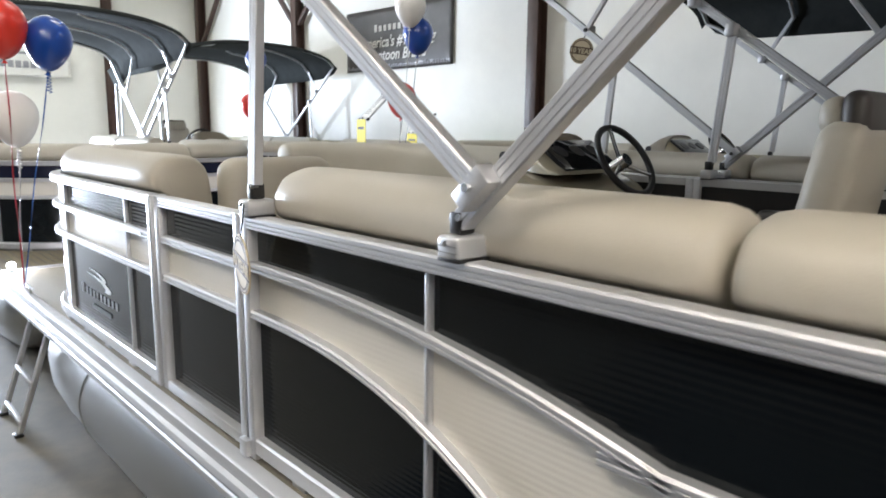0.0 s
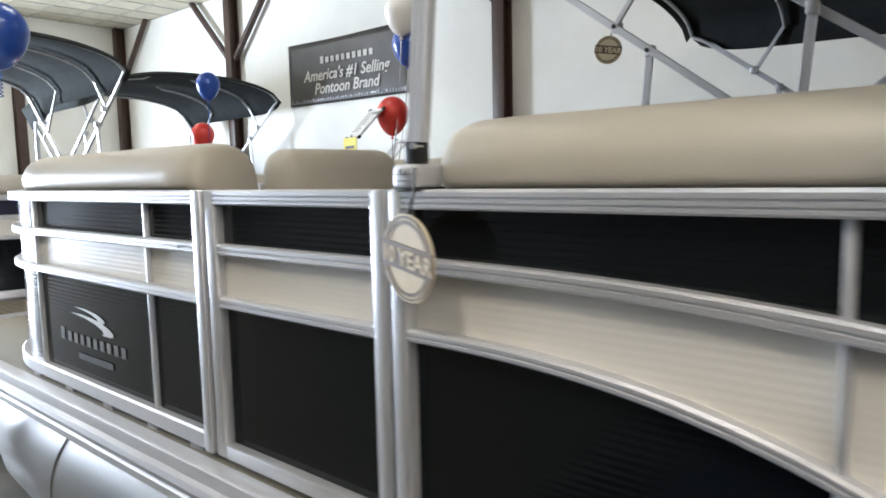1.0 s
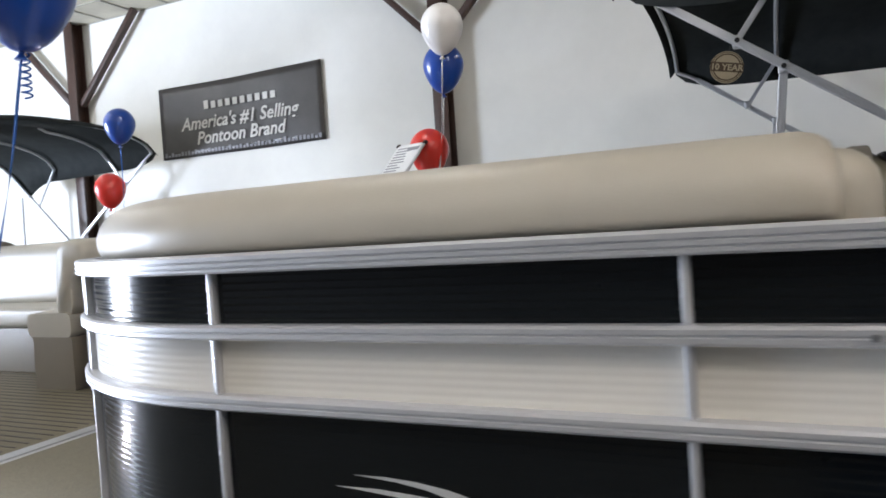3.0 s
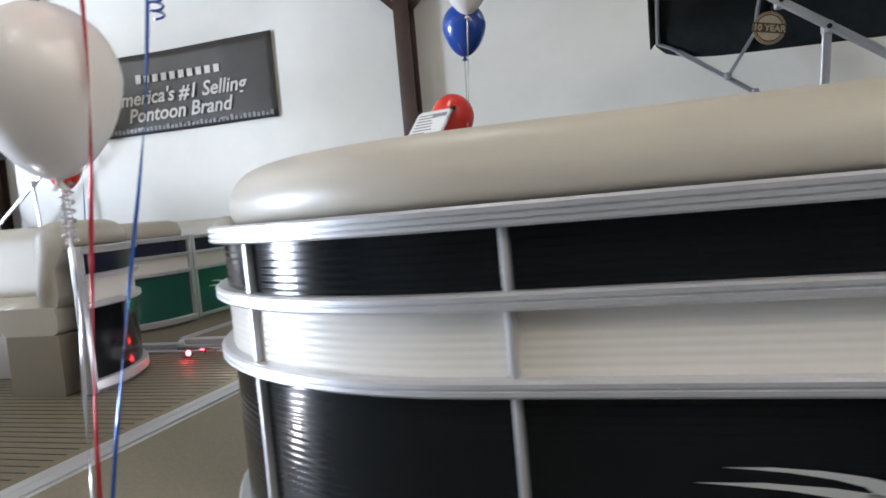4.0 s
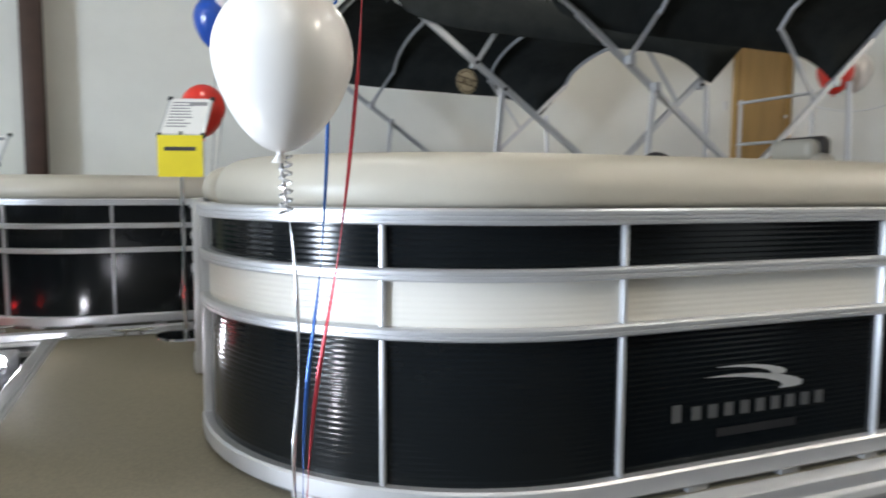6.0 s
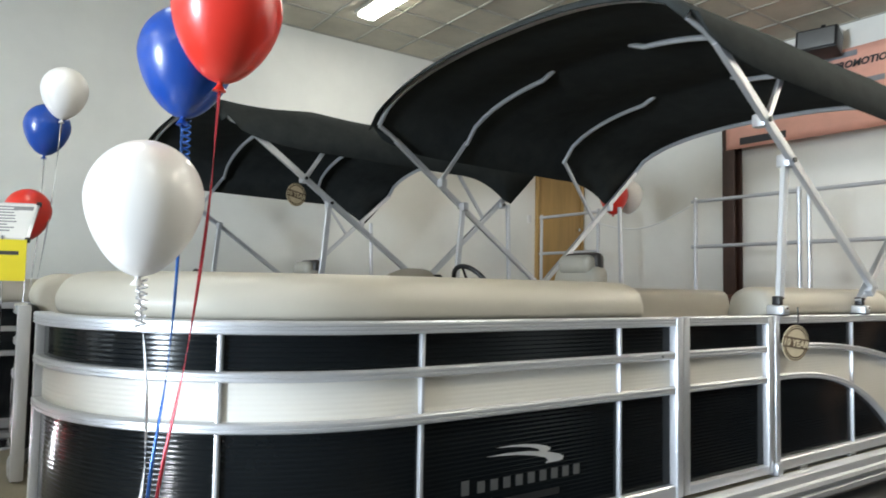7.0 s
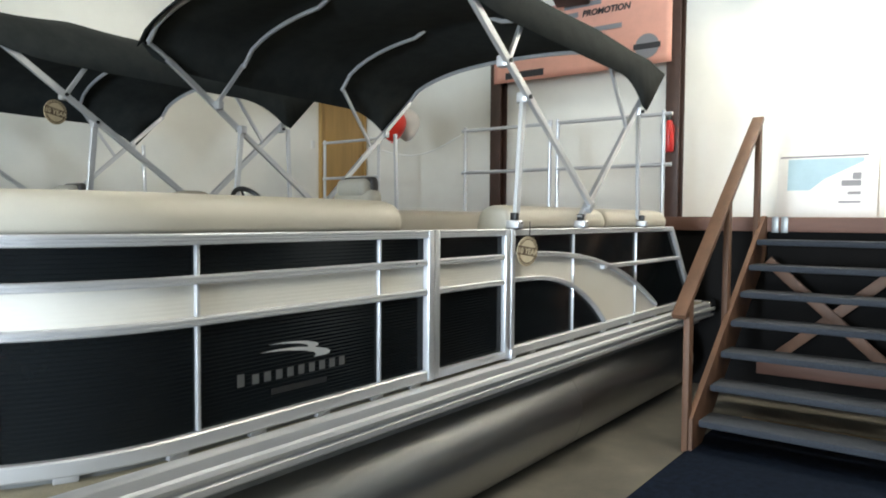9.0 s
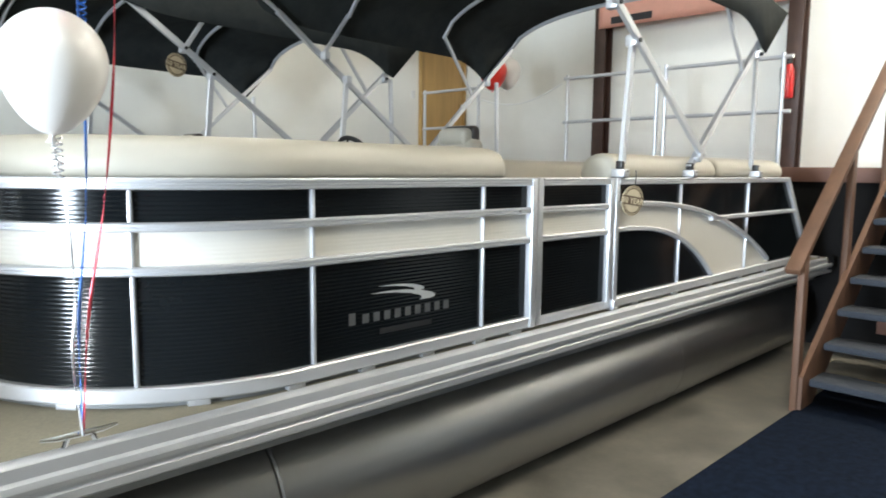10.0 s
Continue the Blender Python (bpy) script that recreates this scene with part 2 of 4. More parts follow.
def rounded(u0, u1, v0, v1, r, n=4):
    """A rounded rectangle as a profile."""
    out = []
    for cx, cy, a0 in ((u1 - r, v1 - r, 0), (u0 + r, v1 - r, 90), (u0 + r, v0 + r, 180), (u1 - r, v0 + r, 270)):
        for k in range(n + 1):
            a = radians(a0 + 90 * k / n)
            out.append((cx + r * math.cos(a), cy + r * math.sin(a)))
    return out


def flip_y(bm, w=W):
    """Mirrors a mesh to the other side of the boat."""
    for v in bm.verts:
        v.co.y = w - v.co.y
    bmesh.ops.reverse_faces(bm, faces=bm.faces)
    return bm


def text_mesh(name, body, size, m, material, parent=None, depth=0.0008, align="LEFT", label="", shear=0.0, space=1.0, offset=0.0):
    c = bpy.data.curves.new(name, "FONT")
    c.body, c.size, c.extrude, c.align_x, c.shear, c.space_character, c.offset = body, size, depth, align, shear, space, offset
    c.resolution_u = 3
    tmp = bpy.data.objects.new("tmp_text", c)
    scene.collection.objects.link(tmp)
    bpy.context.view_layer.update()
    me = bpy.data.meshes.new_from_object(tmp.evaluated_get(bpy.context.evaluated_depsgraph_get()))
    bpy.data.objects.remove(tmp)
    bpy.data.curves.remove(c)
    me.transform(m)
    me.materials.clear()
    me.materials.append(material)
    ob = new(name, me)
    if parent:
        ob.parent = parent
    if label:
        ob["label"] = label
    return ob


def outline(pts, thick, m, bm=None):
    """A flat shape from a closed outline of (u, v), with thickness along +w, set in place by m."""
    own = bmesh.new()
    f = own.faces.new([own.verts.new((u, v, 0)) for u, v in pts])
    r = bmesh.ops.extrude_face_region(own, geom=[f])
    bmesh.ops.translate(own, vec=(0, 0, thick), verts=[e for e in r["geom"] if isinstance(e, bmesh.types.BMVert)])
    bmesh.ops.transform(own, matrix=m, verts=own.verts)
    return own if bm is None else merge(bm, own)


# ---------------------------------------------------------------- the hall
def wall(name, x0, x1, y0, y1, z0, z1, material=None):
    return tagged(part(name, box(x0, x1, y0, y1, z0, z1, 0), material or M_WALL), "plain painted showroom wall", "wall", kind="structure")


tagged(part("floor", box(WEST - 0.3, EAST + 0.3, SOUTH - 0.3, NORTH + 0.3, -0.2, 0.0, 0), M_CONC), "worn grey concrete showroom floor", "floor", kind="structure")
wall("wall_north", WEST - 0.3, EAST + 0.3, NORTH, NORTH + 0.25, 0, CEIL + 0.3)
tagged(part("wainscot", box(WEST, 6.74, NORTH - 0.012, NORTH - 0.0005, 0, 1.62, 0.002), M_WAINSCOT), "tan painted lower band of the wall", "wainscot", kind="structure")
wall("wall_east", EAST, EAST + 0.25, SOUTH, NORTH, 0, CEIL + 0.3)
# Unseen closing wall, darkened so the boat sides mirror no bright surface.
wall("wall_south", WEST - 0.3, EAST + 0.3, SOUTH - 0.25, SOUTH, 0, CEIL + 0.3, M_WALLD)
# west wall round a glazed door opening
wall("wall_west_1", WEST - 0.25, WEST, -0.2, NORTH, 0, CEIL + 0.3)
# The unseen stretch south of the door is darkened against grey bow reflections.
wall("wall_west_2", WEST - 0.25, WEST, SOUTH, -2.4, 0, CEIL + 0.3, M_WALLD)
wall("wall_west_3", WEST - 0.25, WEST, -2.4, -0.2, 3.2, CEIL + 0.3)
# Unseen glowing slab added in place of the daylight beyond the door.
tagged(part("backdrop", box(WEST - 1.6, WEST - 1.5, -7.0, 1.8, -0.2, 5, 0), M_DAYGLOW), "unseen self-lit slab standing in for daylight outside the glazed door", "backdrop", kind="structure")
win = thing("window_1", "wide aluminium framed glazed showroom door", "window", kind="structure")
for k in range(4):
    y = -2.35 + 2.1 * k / 3
    part("window_frame", box(WEST - 0.18, WEST - 0.06, y - 0.05, y + 0.05, 0, 3.2), M_STEEL, win)

# ceiling: lay-in tiles between grid bars
bm = bmesh.new()
n_x, n_y, s = int((EAST - WEST) / 0.61) + 1, int((NORTH - SOUTH) / 0.61) + 1, 0.61
for i in range(n_x):
    for j in range(n_y):
        x, y = EAST - (i + 1) * s, NORTH - (j + 1) * s
        dz = 0.004 * random.random()
        vs = [bm.verts.new((x + a, y + b, CEIL + 0.012 + dz)) for a, b in ((0.012, 0.012), (s - 0.012, 0.012), (s - 0.012, s - 0.012), (0.012, s - 0.012))]
        bm.faces.new(vs[::-1])
tagged(part("ceiling", bm, M_TILE, smooth=False), "suspended ceiling of dingy cream square tiles", "ceiling", kind="structure")
bm = bmesh.new()
for i in range(n_x + 1):
    x = EAST - i * s
    box(x - 0.014, x + 0.014, NORTH - n_y * s, NORTH, CEIL, CEIL + 0.03, 0, bm)
for j in range(n_y + 1):
    y = NORTH - j * s
    box(EAST - n_x * s, EAST, y - 0.014, y + 0.014, CEIL - 0.001, CEIL + 0.03, 0, bm)
tagged(part("ceiling_grid", bm, M_TGRID, smooth=False), "thin metal grid bars of the suspended ceiling", "ceiling grid", kind="structure")
tagged(part("roof", box(WEST - 0.3, EAST + 0.3, SOUTH - 0.3, NORTH + 0.3, CEIL + 0.35, CEIL + 0.5, 0), M_TILE), "roof deck over the ceiling", "roof", kind="structure")


def ceiling_light(x, y, along_x, glow):
    a, b = (0.62, 0.10) if along_x else (0.10, 0.62)
    lamp = thing("ceiling_light", "glowing strip light on the tiled ceiling, all but two unseen fill", "light", Matrix.Translation((x, y, CEIL)), "ceiling strip lights")
    part("housing", box(-a - 0.03, a + 0.03, -b - 0.03, b + 0.03, -0.045, -0.002), M_TGRID, lamp)
    part("diffuser", box(-a, a, -b, b, -0.085, -0.046, 0.015), glow, lamp, "glowing white diffuser")


# The first two strips are real; the rest are unseen fill lights added overhead.
for x, y in ((3.62, 4.55), (-6.9, 3.8), (0.0, 1.5), (-4.2, 0.9), (3.6, 0.2), (-7.8, 0.6), (7.3, -1.1), (7.3, -2.9), (3.4, -2.3), (0.2, -2.5), (-3.4, -3.6)):
    ceiling_light(x, y, False, M_LAMP if y < -1 and x > 3 else M_LAMPD)


def column(x, y, along, braces):
    c = thing("steel_column", "dark brown painted steel column against the wall", "column", Matrix.Translation((x, y, 0)), "steel columns", "structure")
    d = Vector((1, 0, 0)) if along == "x" else Vector((0, 1, 0))
    n = Vector((d.y, d.x, 0))
    bm = bmesh.new()
    for off, (w, t) in ((0, (0.012, 0.17)), (-0.085, (0.17, 0.014)), (0.085, (0.17, 0.014))):
        hx, hy = (w / 2, t / 2) if along == "x" else (t / 2, w / 2)
        o = n * off
        box(o.x - hx, o.x + hx, o.y - hy, o.y + hy, 0, CEIL + 0.02, 0.002, bm)
    part("post", bm, M_STEEL, c)
    for sgn in braces:
        part("brace", bar(tuple(d * 0.08 * sgn + Vector((0, 0, 3.70))), tuple(d * 1.25 * sgn + Vector((0, 0, CEIL))), 0.09, 0.07), M_STEEL, c)


for x, br in ((-1.13, (-1, 1)), (-6.93, (-1, 1)), (-11.22, (1,))):
    column(x, NORTH - 0.11, "x", br)
for y in (3.40, 0.865):
    column(EAST - 0.11, y, "y", ())
for y in (4.0, 1.5, -2.0):
    column(WEST + 0.11, y, "y", ())
# haunch at the head of the east columns
tagged(part("column_haunch", box(EAST - 0.30, EAST - 0.02, 0.70, 1.03, CEIL - 0.32, CEIL + 0.01, 0.03), M_STEEL), "brown steel bracket at the head of a column", "bracket", kind="structure")


# ---------------------------------------------------------------- pontoon boats
ZD, ZT, R1, R2 = 0.86, 1.60, 1.445, 1.305   # deck, top rail, upper and lower mid rail


BX, BR = 0.105, 0.85   # foremost line and radius of the rounded bow corners


def bow_line(inset=0.0, x_end=2.27, y_start=0.905, n=16):
    r = BR - inset
    pts = [(BX + inset, y_start)]
    for k in range(n + 1):
        a = radians(180 + 90 * k / n)
        pts.append((BX + BR + r * math.cos(a), BR + r * math.sin(a)))
    while pts[-1][0] + 0.25 < x_end:
        pts.append((pts[-1][0] + 0.2, inset))
    pts.append((x_end, inset))
    return pts


def cut(path, x0, x1, lower=True):
    return [p for p in path if x0 - 1e-6 <= p[0] <= x1 + 1e-6]


TOP_PROFILE = [(-0.014, ZT - 0.038), (0.030, ZT - 0.038), (0.034, ZT - 0.034), (0.034, ZT - 0.029), (0.0305, ZT - 0.0275), (0.0305, ZT - 0.0255), (0.034, ZT - 0.024),
               (0.034, ZT - 0.018), (0.0305, ZT - 0.0165), (0.0305, ZT - 0.0145), (0.034, ZT - 0.013), (0.034, ZT - 0.005), (0.029, ZT), (-0.014, ZT)]


def mid_profile(z, h=0.030, out=0.030):
    return [(-0.010, z - h / 2), (out - 0.006, z - h / 2), (out, z - h / 2 + 0.005), (out, z - 0.003), (out - 0.003, z - 0.001), (out - 0.003, z + 0.001),
            (out, z + 0.003), (out, z + h / 2 - 0.005), (out - 0.006, z + h / 2), (-0.010, z + h / 2)]


def ribbed(path, zlo, zhi, pitch=0.0145, amp=0.00085, fine=4):
    """A corrugated sheet with level ribs between two heights, each a number or a function of x."""
    lo = zlo if callable(zlo) else (lambda x: zlo)
    hi = zhi if callable(zhi) else (lambda x: zhi)
    bot, top = min(lo(p[0]) for p in path), max(hi(p[0]) for p in path)
    rows = int((top - bot) / pitch * fine) + 1
    bm = bmesh.new()
    cols = []
    for i, (x, y) in enumerate(path):
        a, b = path[max(i - 1, 0)], path[min(i + 1, len(path) - 1)]
        d = Vector((b[0] - a[0], b[1] - a[1])).normalized()
        o = Vector((d.y, -d.x))
        col = []
        for k in range(rows + 1):
            z = bot + (top - bot) * k / rows
            u = amp * abs(math.sin(math.pi * z / pitch)) if fine > 1 else 0
            z = max(lo(x), min(hi(x), z))
            col.append(bm.verts.new((x + o.x * u, y + o.y * u, z)))
        cols.append(col)
    for a, b in zip(cols, cols[1:]):
        for k in range(rows):
            if (a[k].co - a[k + 1].co).length + (b[k].co - b[k + 1].co).length > 1e-5:
                bm.faces.new((a[k], b[k], b[k + 1], a[k + 1]))
    bmesh.ops.remove_doubles(bm, verts=bm.verts, dist=1e-6)
    loose = [v for v in bm.verts if not v.link_faces]
    bmesh.ops.delete(bm, geom=loose, context="VERTS")
    return bm


def arch_outer(x):
    return 1.452 - 0.0644 * max(0, x - 3.02) ** 2.5


def arch_inner(x):
    return 1.312 - 0.202 * max(0, x - 3.02) ** 2.8


def swoosh(m):
    """The maker's mark as two plain tapering strokes."""
    bm = bmesh.new()
    for ox, oy, sc in ((0.045, 0.075, 0.70), (0.0, 0.028, 1.0)):
        up = [(0.0, 0.022), (0.10, 0.026), (0.20, 0.018), (0.29, 0.0), (0.355, -0.024), (0.38, -0.042), (0.375, -0.060)]
        lo = [(0.35, -0.066), (0.285, -0.066), (0.300, -0.052), (0.285, -0.034), (0.23, -0.012), (0.14, 0.008), (0.06, 0.017)]
        outline([(ox + sc * u, oy + sc * v) for u, v in up + lo], 0.001, m, bm)
    return bm


def boat(label, m, colours, detail=True, logo=True, gate_open=True, teak=False, mark="", fine=4):
    """A pontoon boat: deck, two tubes, and a railed fence of ribbed panels on both sides."""
    dark, band, low = colours
    b = thing("pontoon_boat", label, "boat", m, "pontoon boats")
    # deck and its edge trim
    x0, x1, ya, yb = -0.60, 6.60, -0.065, W + 0.065
    deck = part("deck", box(x0 + 0.02, x1, ya + 0.02, yb - 0.02, ZD - 0.05, ZD, 0.006), M_TEAK if teak else M_DECK, b, "woven vinyl deck")
    if teak:
        bm = bmesh.new()
        for k in range(44):
            y = ya + 0.05 + k * 0.058
            box(x0 + 0.10, 1.6, y, y + 0.007, ZD - 0.001, ZD + 0.0015, 0, bm)
        part("plank_line", bm, M_DARK, deck, "dark caulking lines of the plank pattern")
    side = [(0.0, 0.735), (0.045, 0.735), (0.052, 0.742), (0.052, 0.765), (0.044, 0.772), (0.044, 0.782), (0.060, 0.790), (0.066, 0.805), (0.060, 0.822),
            (0.044, 0.828), (0.044, 0.838), (0.040, 0.862), (0.030, 0.868), (-0.012, 0.868), (-0.012, 0.862), (0.0, 0.855)]
    for mirrored in (False, True):
        bm = sweep([(x0 + 0.06, 0.0 - 0.05), (x1, -0.05)], side)
        part("rub_rail", flip_y(bm) if mirrored else bm, M_ALU, b, "bright extruded aluminium deck edge")
    front = [(-0.05, 0.76), (0.02, 0.76), (0.03, 0.77), (0.03, 0.86), (0.02, 0.868), (-0.03, 0.868), (-0.03, 0.862), (-0.05, 0.86)]
    part("bow_trim", sweep([(x0, W + 0.05), (x0, -0.05)], front), M_ALU, b, "bright aluminium bow edge")
    for y in (-0.052, W + 0.052):
        bm = bmesh.new()
        bmesh.ops.create_uvsphere(bm, u_segments=14, v_segments=10, radius=0.062)
        bmesh.ops.scale(bm, vec=(1, 1, 0.9), verts=bm.verts)
        bmesh.ops.translate(bm, vec=(x0 + 0.035, y, 0.812), verts=bm.verts)
        part("corner_cap", bm, M_ALU, b)
        part("stern_cap", box(x1 - 0.10, x1 + 0.075, y - 0.055, y + 0.055, 0.745, 0.885, 0.035, seg=4), M_CHROME, b, "bright rounded stern corner casting")
    part("stern_trim", box(x1, x1 + 0.06, ya, yb, 0.74, 0.868, 0.012), M_ALU, b)
    # tubes with nose cones, skirt and cross bearers
    bm = box(x0 + 0.25, x1 - 0.05, 0.02, W - 0.02, 0.66, 0.795, 0.0)
    part("under_frame", bm, M_SKIRT, b, "dull metal underskin below the deck")
    for y in (0.335, W - 0.335):
        bm = tube([(0.90, y, 0.345), (6.35, y, 0.345)], 0.332, 48)
        tb = part("pontoon", bm, M_TUBE, b, "large brushed aluminium pontoon tube")
        nose = [(0.895, 0.345, 0.324), (0.55, 0.347, 0.324), (0.25, 0.365, 0.315), (0.0, 0.405, 0.275), (-0.20, 0.465, 0.205), (-0.32, 0.52, 0.125), (-0.37, 0.55, 0.035)]
        part("nose_cone", tube([(x, y, z) for x, z, r in nose], 0.3, 40, radii=[r for x, z, r in nose]), M_TUBE, tb, "rounded welded nose cone")
        for xs in (0.91, 3.97):
            ring = bmesh.new()
            tube([(xs - 0.010, y, 0.345), (xs, y, 0.345), (xs + 0.010, y, 0.345)], 0.3, 48, ring, radii=[0.331, 0.336, 0.331])
            part("weld_bead", ring, M_TUBE, tb)
        if detail:
            part("keel", box(0.9, 6.2, y - 0.012, y + 0.012, 0.015, 0.06, 0.003), M_TUBE, tb)
            for xs in (0.9, 3.2, 5.6):
                part("lifting_bracket", box(xs, xs + 0.08, y - 0.1, y + 0.1, 0.62, 0.70, 0.006), M_ALU, tb)
    # fences
    for mirrored in (False, True):
        def fin(bm):
            return flip_y(bm) if mirrored else bm

        line = bow_line()
        fence = part("bow_fence", fin(sweep(line, [(-0.02, 0.880), (0.026, 0.880), (0.030, 0.885), (0.030, 0.926), (0.024, 0.932), (-0.02, 0.932)])), M_ALU, b, "bow fence of ribbed panels in an aluminium frame")
        part("top_rail", fin(sweep(line, TOP_PROFILE)), M_ALU, fence)
        part("middle_rail", fin(sweep(line, mid_profile(R1))), M_ALU, fence)
        part("middle_rail", fin(sweep(line, mid_profile(R2))), M_ALU, fence)
        # divider posts
        for xd in (0.459, 1.019, 1.919):
            y, o = 0.0, Vector((0, -1))
            if xd < BX + BR:
                a = -math.acos(max(-1, (xd - BX - BR) / BR))
                y, o = BR + BR * math.sin(a), Vector((math.cos(a), math.sin(a)))
            c = Vector((xd, y))
            own = box(-0.0072, 0.0072, -0.008, 0.016, 0.93, ZT - 0.03, 0.004)
            ang = math.atan2(o.y, o.x) + math.pi / 2
            for v in own.verts:
                v.co.y = -v.co.y
            bmesh.ops.reverse_faces(own, faces=own.faces)
            bmesh.ops.transform(own, matrix=Matrix.Translation((c.x, c.y, 0)) @ Matrix.Rotation(ang, 4, "Z"), verts=own.verts)
            part("divider", fin(own), M_ALU, fence)
        post = box(2.236, 2.276, -0.037, 0.030, 0.880, ZT, 0.005)
        part("end_post", fin(post), M_ALU, fence)
        post = box(BX - 0.025, BX + 0.025, 0.885, 0.930, 0.870, ZT, 0.005)
        part("end_post", fin(post), M_ALU, fence)
        # A solid darker strip gives the shade of the open gap under the rail.
        part("slot_shade", fin(sweep(bow_line(0.004), [(-0.012, ZD), (0.004, ZD), (0.004, 0.882), (-0.012, 0.882)])), M_SKIRT, fence, "strip in the gap below the bottom rail, gap shade in its colour")
        for xs in (0.30, 0.62, 0.94, 1.26, 1.58, 1.90, 2.16):
            dx = max(0.0, BX + BR - xs)
            y, turn = BR - math.sqrt(BR ** 2 - dx ** 2), -math.asin(dx / BR)
            sp = box(-0.035, 0.035, -0.020, 0.012, ZD, 0.882, 0.002)
            bmesh.ops.transform(sp, matrix=Matrix.Translation((xs, y, 0)) @ Matrix.Rotation(turn, 4, "Z"), verts=sp.verts)
            part("deck_spacer", fin(sp), M_ALU, fence)
        if detail and not mirrored:
            for xs, zs in ((2.15, R1),):
                part("screw", tube([(xs, -0.033, zs), (xs, -0.029, zs)], 0.0055, 10), M_SKIRT, fence)
        fl = bow_line(n=22)
        part("ribbed_panel", fin(ribbed(fl, R1 + 0.012, ZT - 0.035, fine=fine)), dark, fence)
        part("ribbed_panel", fin(ribbed(fl, R2 + 0.012, R1 - 0.012, fine=fine)), band, fence)
        part("ribbed_panel", fin(ribbed(fl, 0.925, R2 - 0.012, fine=fine)), low, fence)
        part("panel_backing", fin(sweep(bow_line(0.012), [(-0.003, 0.93), (0.003, 0.93), (0.003, ZT - 0.036), (-0.003, ZT - 0.036)])), M_DARK, fence)
        # side gate
        g = part("side_gate", fin(box(2.290, 2.332, -0.030, 0.012, 0.880, ZT, 0.005)), M_ALU, b, "side gate of ribbed panels in an aluminium frame")
        part("gate_stile", fin(box(2.926, 2.968, -0.030, 0.012, 0.880, ZT, 0.005)), M_ALU, g)
        gl = [(2.333 + 0.1482 * k, 0.0) for k in range(5)]
        part("gate_rail", fin(sweep(gl, [(u - 0.004, v) for u, v in TOP_PROFILE])), M_ALU, g)
        part("gate_rail", fin(sweep(gl, [(u - 0.004, v) for u, v in mid_profile(R1)])), M_ALU, g)
        part("gate_rail", fin(sweep(gl, [(u - 0.004, v) for u, v in mid_profile(R2)])), M_ALU, g)
        part("gate_rail", fin(box(2.333, 2.925, -0.030, 0.010, 0.880, 0.918, 0.004)), M_ALU, g)
        part("ribbed_panel", fin(ribbed(gl, R1 + 0.012, ZT - 0.035, fine=fine, amp=0.0005)), dark, g)
        part("ribbed_panel", fin(ribbed(gl, R2 + 0.012, R1 - 0.012, fine=fine, amp=0.0005)), band, g)
        part("ribbed_panel", fin(ribbed(gl, 0.915, R2 - 0.012, fine=fine, amp=0.0005)), low, g)
        part("panel_backing", fin(box(2.333, 2.925, 0.006, 0.011, 0.917, ZT - 0.038, 0)), M_DARK, g)
        part("gate_hinge", fin(box(2.958, 3.006, -0.052, -0.030, 0.872, 0.925, 0.005)), M_ALU, g)
        # aft fence with the sweeping arch
        al = [(3.02 + 0.09 * k, 0.0) for k in range(31)]
        xe = al[-1][0]
        aft = part("aft_fence", fin(sweep([(3.02, 0), (6.2, 0)], [(-0.02, 0.880), (0.026, 0.880), (0.030, 0.885), (0.030, 0.926), (0.024, 0.932), (-0.02, 0.932)])), M_ALU, b, "aft fence with a pale arched stripe between aluminium rails")
        part("end_post", fin(box(2.982, 3.022, -0.032, 0.030, 0.862, ZT, 0.005)), M_ALU, aft)
        part("top_rail", fin(sweep([(3.02, 0), (5.61, 0)], TOP_PROFILE)), M_ALU, aft)
        # Same here: the gap's shade is a darker strip between the spacers.
        part("slot_shade", fin(box(3.03, 6.15, -0.004, 0.012, ZD, 0.882, 0)), M_SKIRT, aft, "strip in the gap below the bottom rail, gap shade in its colour")
        for xs in (3.25, 3.75, 4.25, 4.75, 5.25, 5.75):
            part("deck_spacer", fin(box(xs - 0.035, xs + 0.035, -0.020, 0.012, ZD, 0.882, 0.002)), M_ALU, aft)
        part("raked_post", fin(bar((5.62, 0, ZT - 0.02), (6.21, 0, 0.90), 0.045, 0.05, up=(0, 1, 0))), M_ALU, aft)
        a1 = [(x, 0.0) for x in [3.02 + 2.24 * k / 36 for k in range(37)]]
        part("arch_rail", fin(sweep(a1, mid_profile(0, 0.030), z=arch_outer)), M_ALU, aft)
        a2 = [(x, 0.0) for x in [3.02 + 1.24 * k / 30 for k in range(31)]]
        part("arch_rail", fin(sweep(a2, mid_profile(0, 0.026), z=arch_inner)), M_ALU, aft)
        part("middle_rail", fin(sweep([(4.22, 0), (5.80, 0)], mid_profile(1.325))), M_ALU, aft)
        for xd, zt in ((3.78, 1), (4.84, 1)):
            part("divider", fin(box(xd - 0.0072, xd + 0.0072, -0.016, 0.008, 0.93, ZT - 0.03, 0.004)), M_ALU, aft)
        rake = lambda x: ZT - 0.03 if x < 5.62 else max(0.93, ZT - 0.03 - (x - 5.62) * 1.09)
        full = [(3.022 + 0.06 * k, 0.0) for k in range(54)]
        part("ribbed_panel", fin(ribbed(full, lambda x: max(0.925, arch_outer(x)), rake, fine=fine, amp=0.0005)), dark, aft)
        band_line = [p for p in full if p[0] < 5.40]
        part("ribbed_panel", fin(ribbed(band_line, lambda x: max(0.925, arch_inner(x)), lambda x: max(0.9251, arch_outer(x)), fine=fine, amp=0.0005)), band, aft)
        low_line = [p for p in full if p[0] < 4.30]
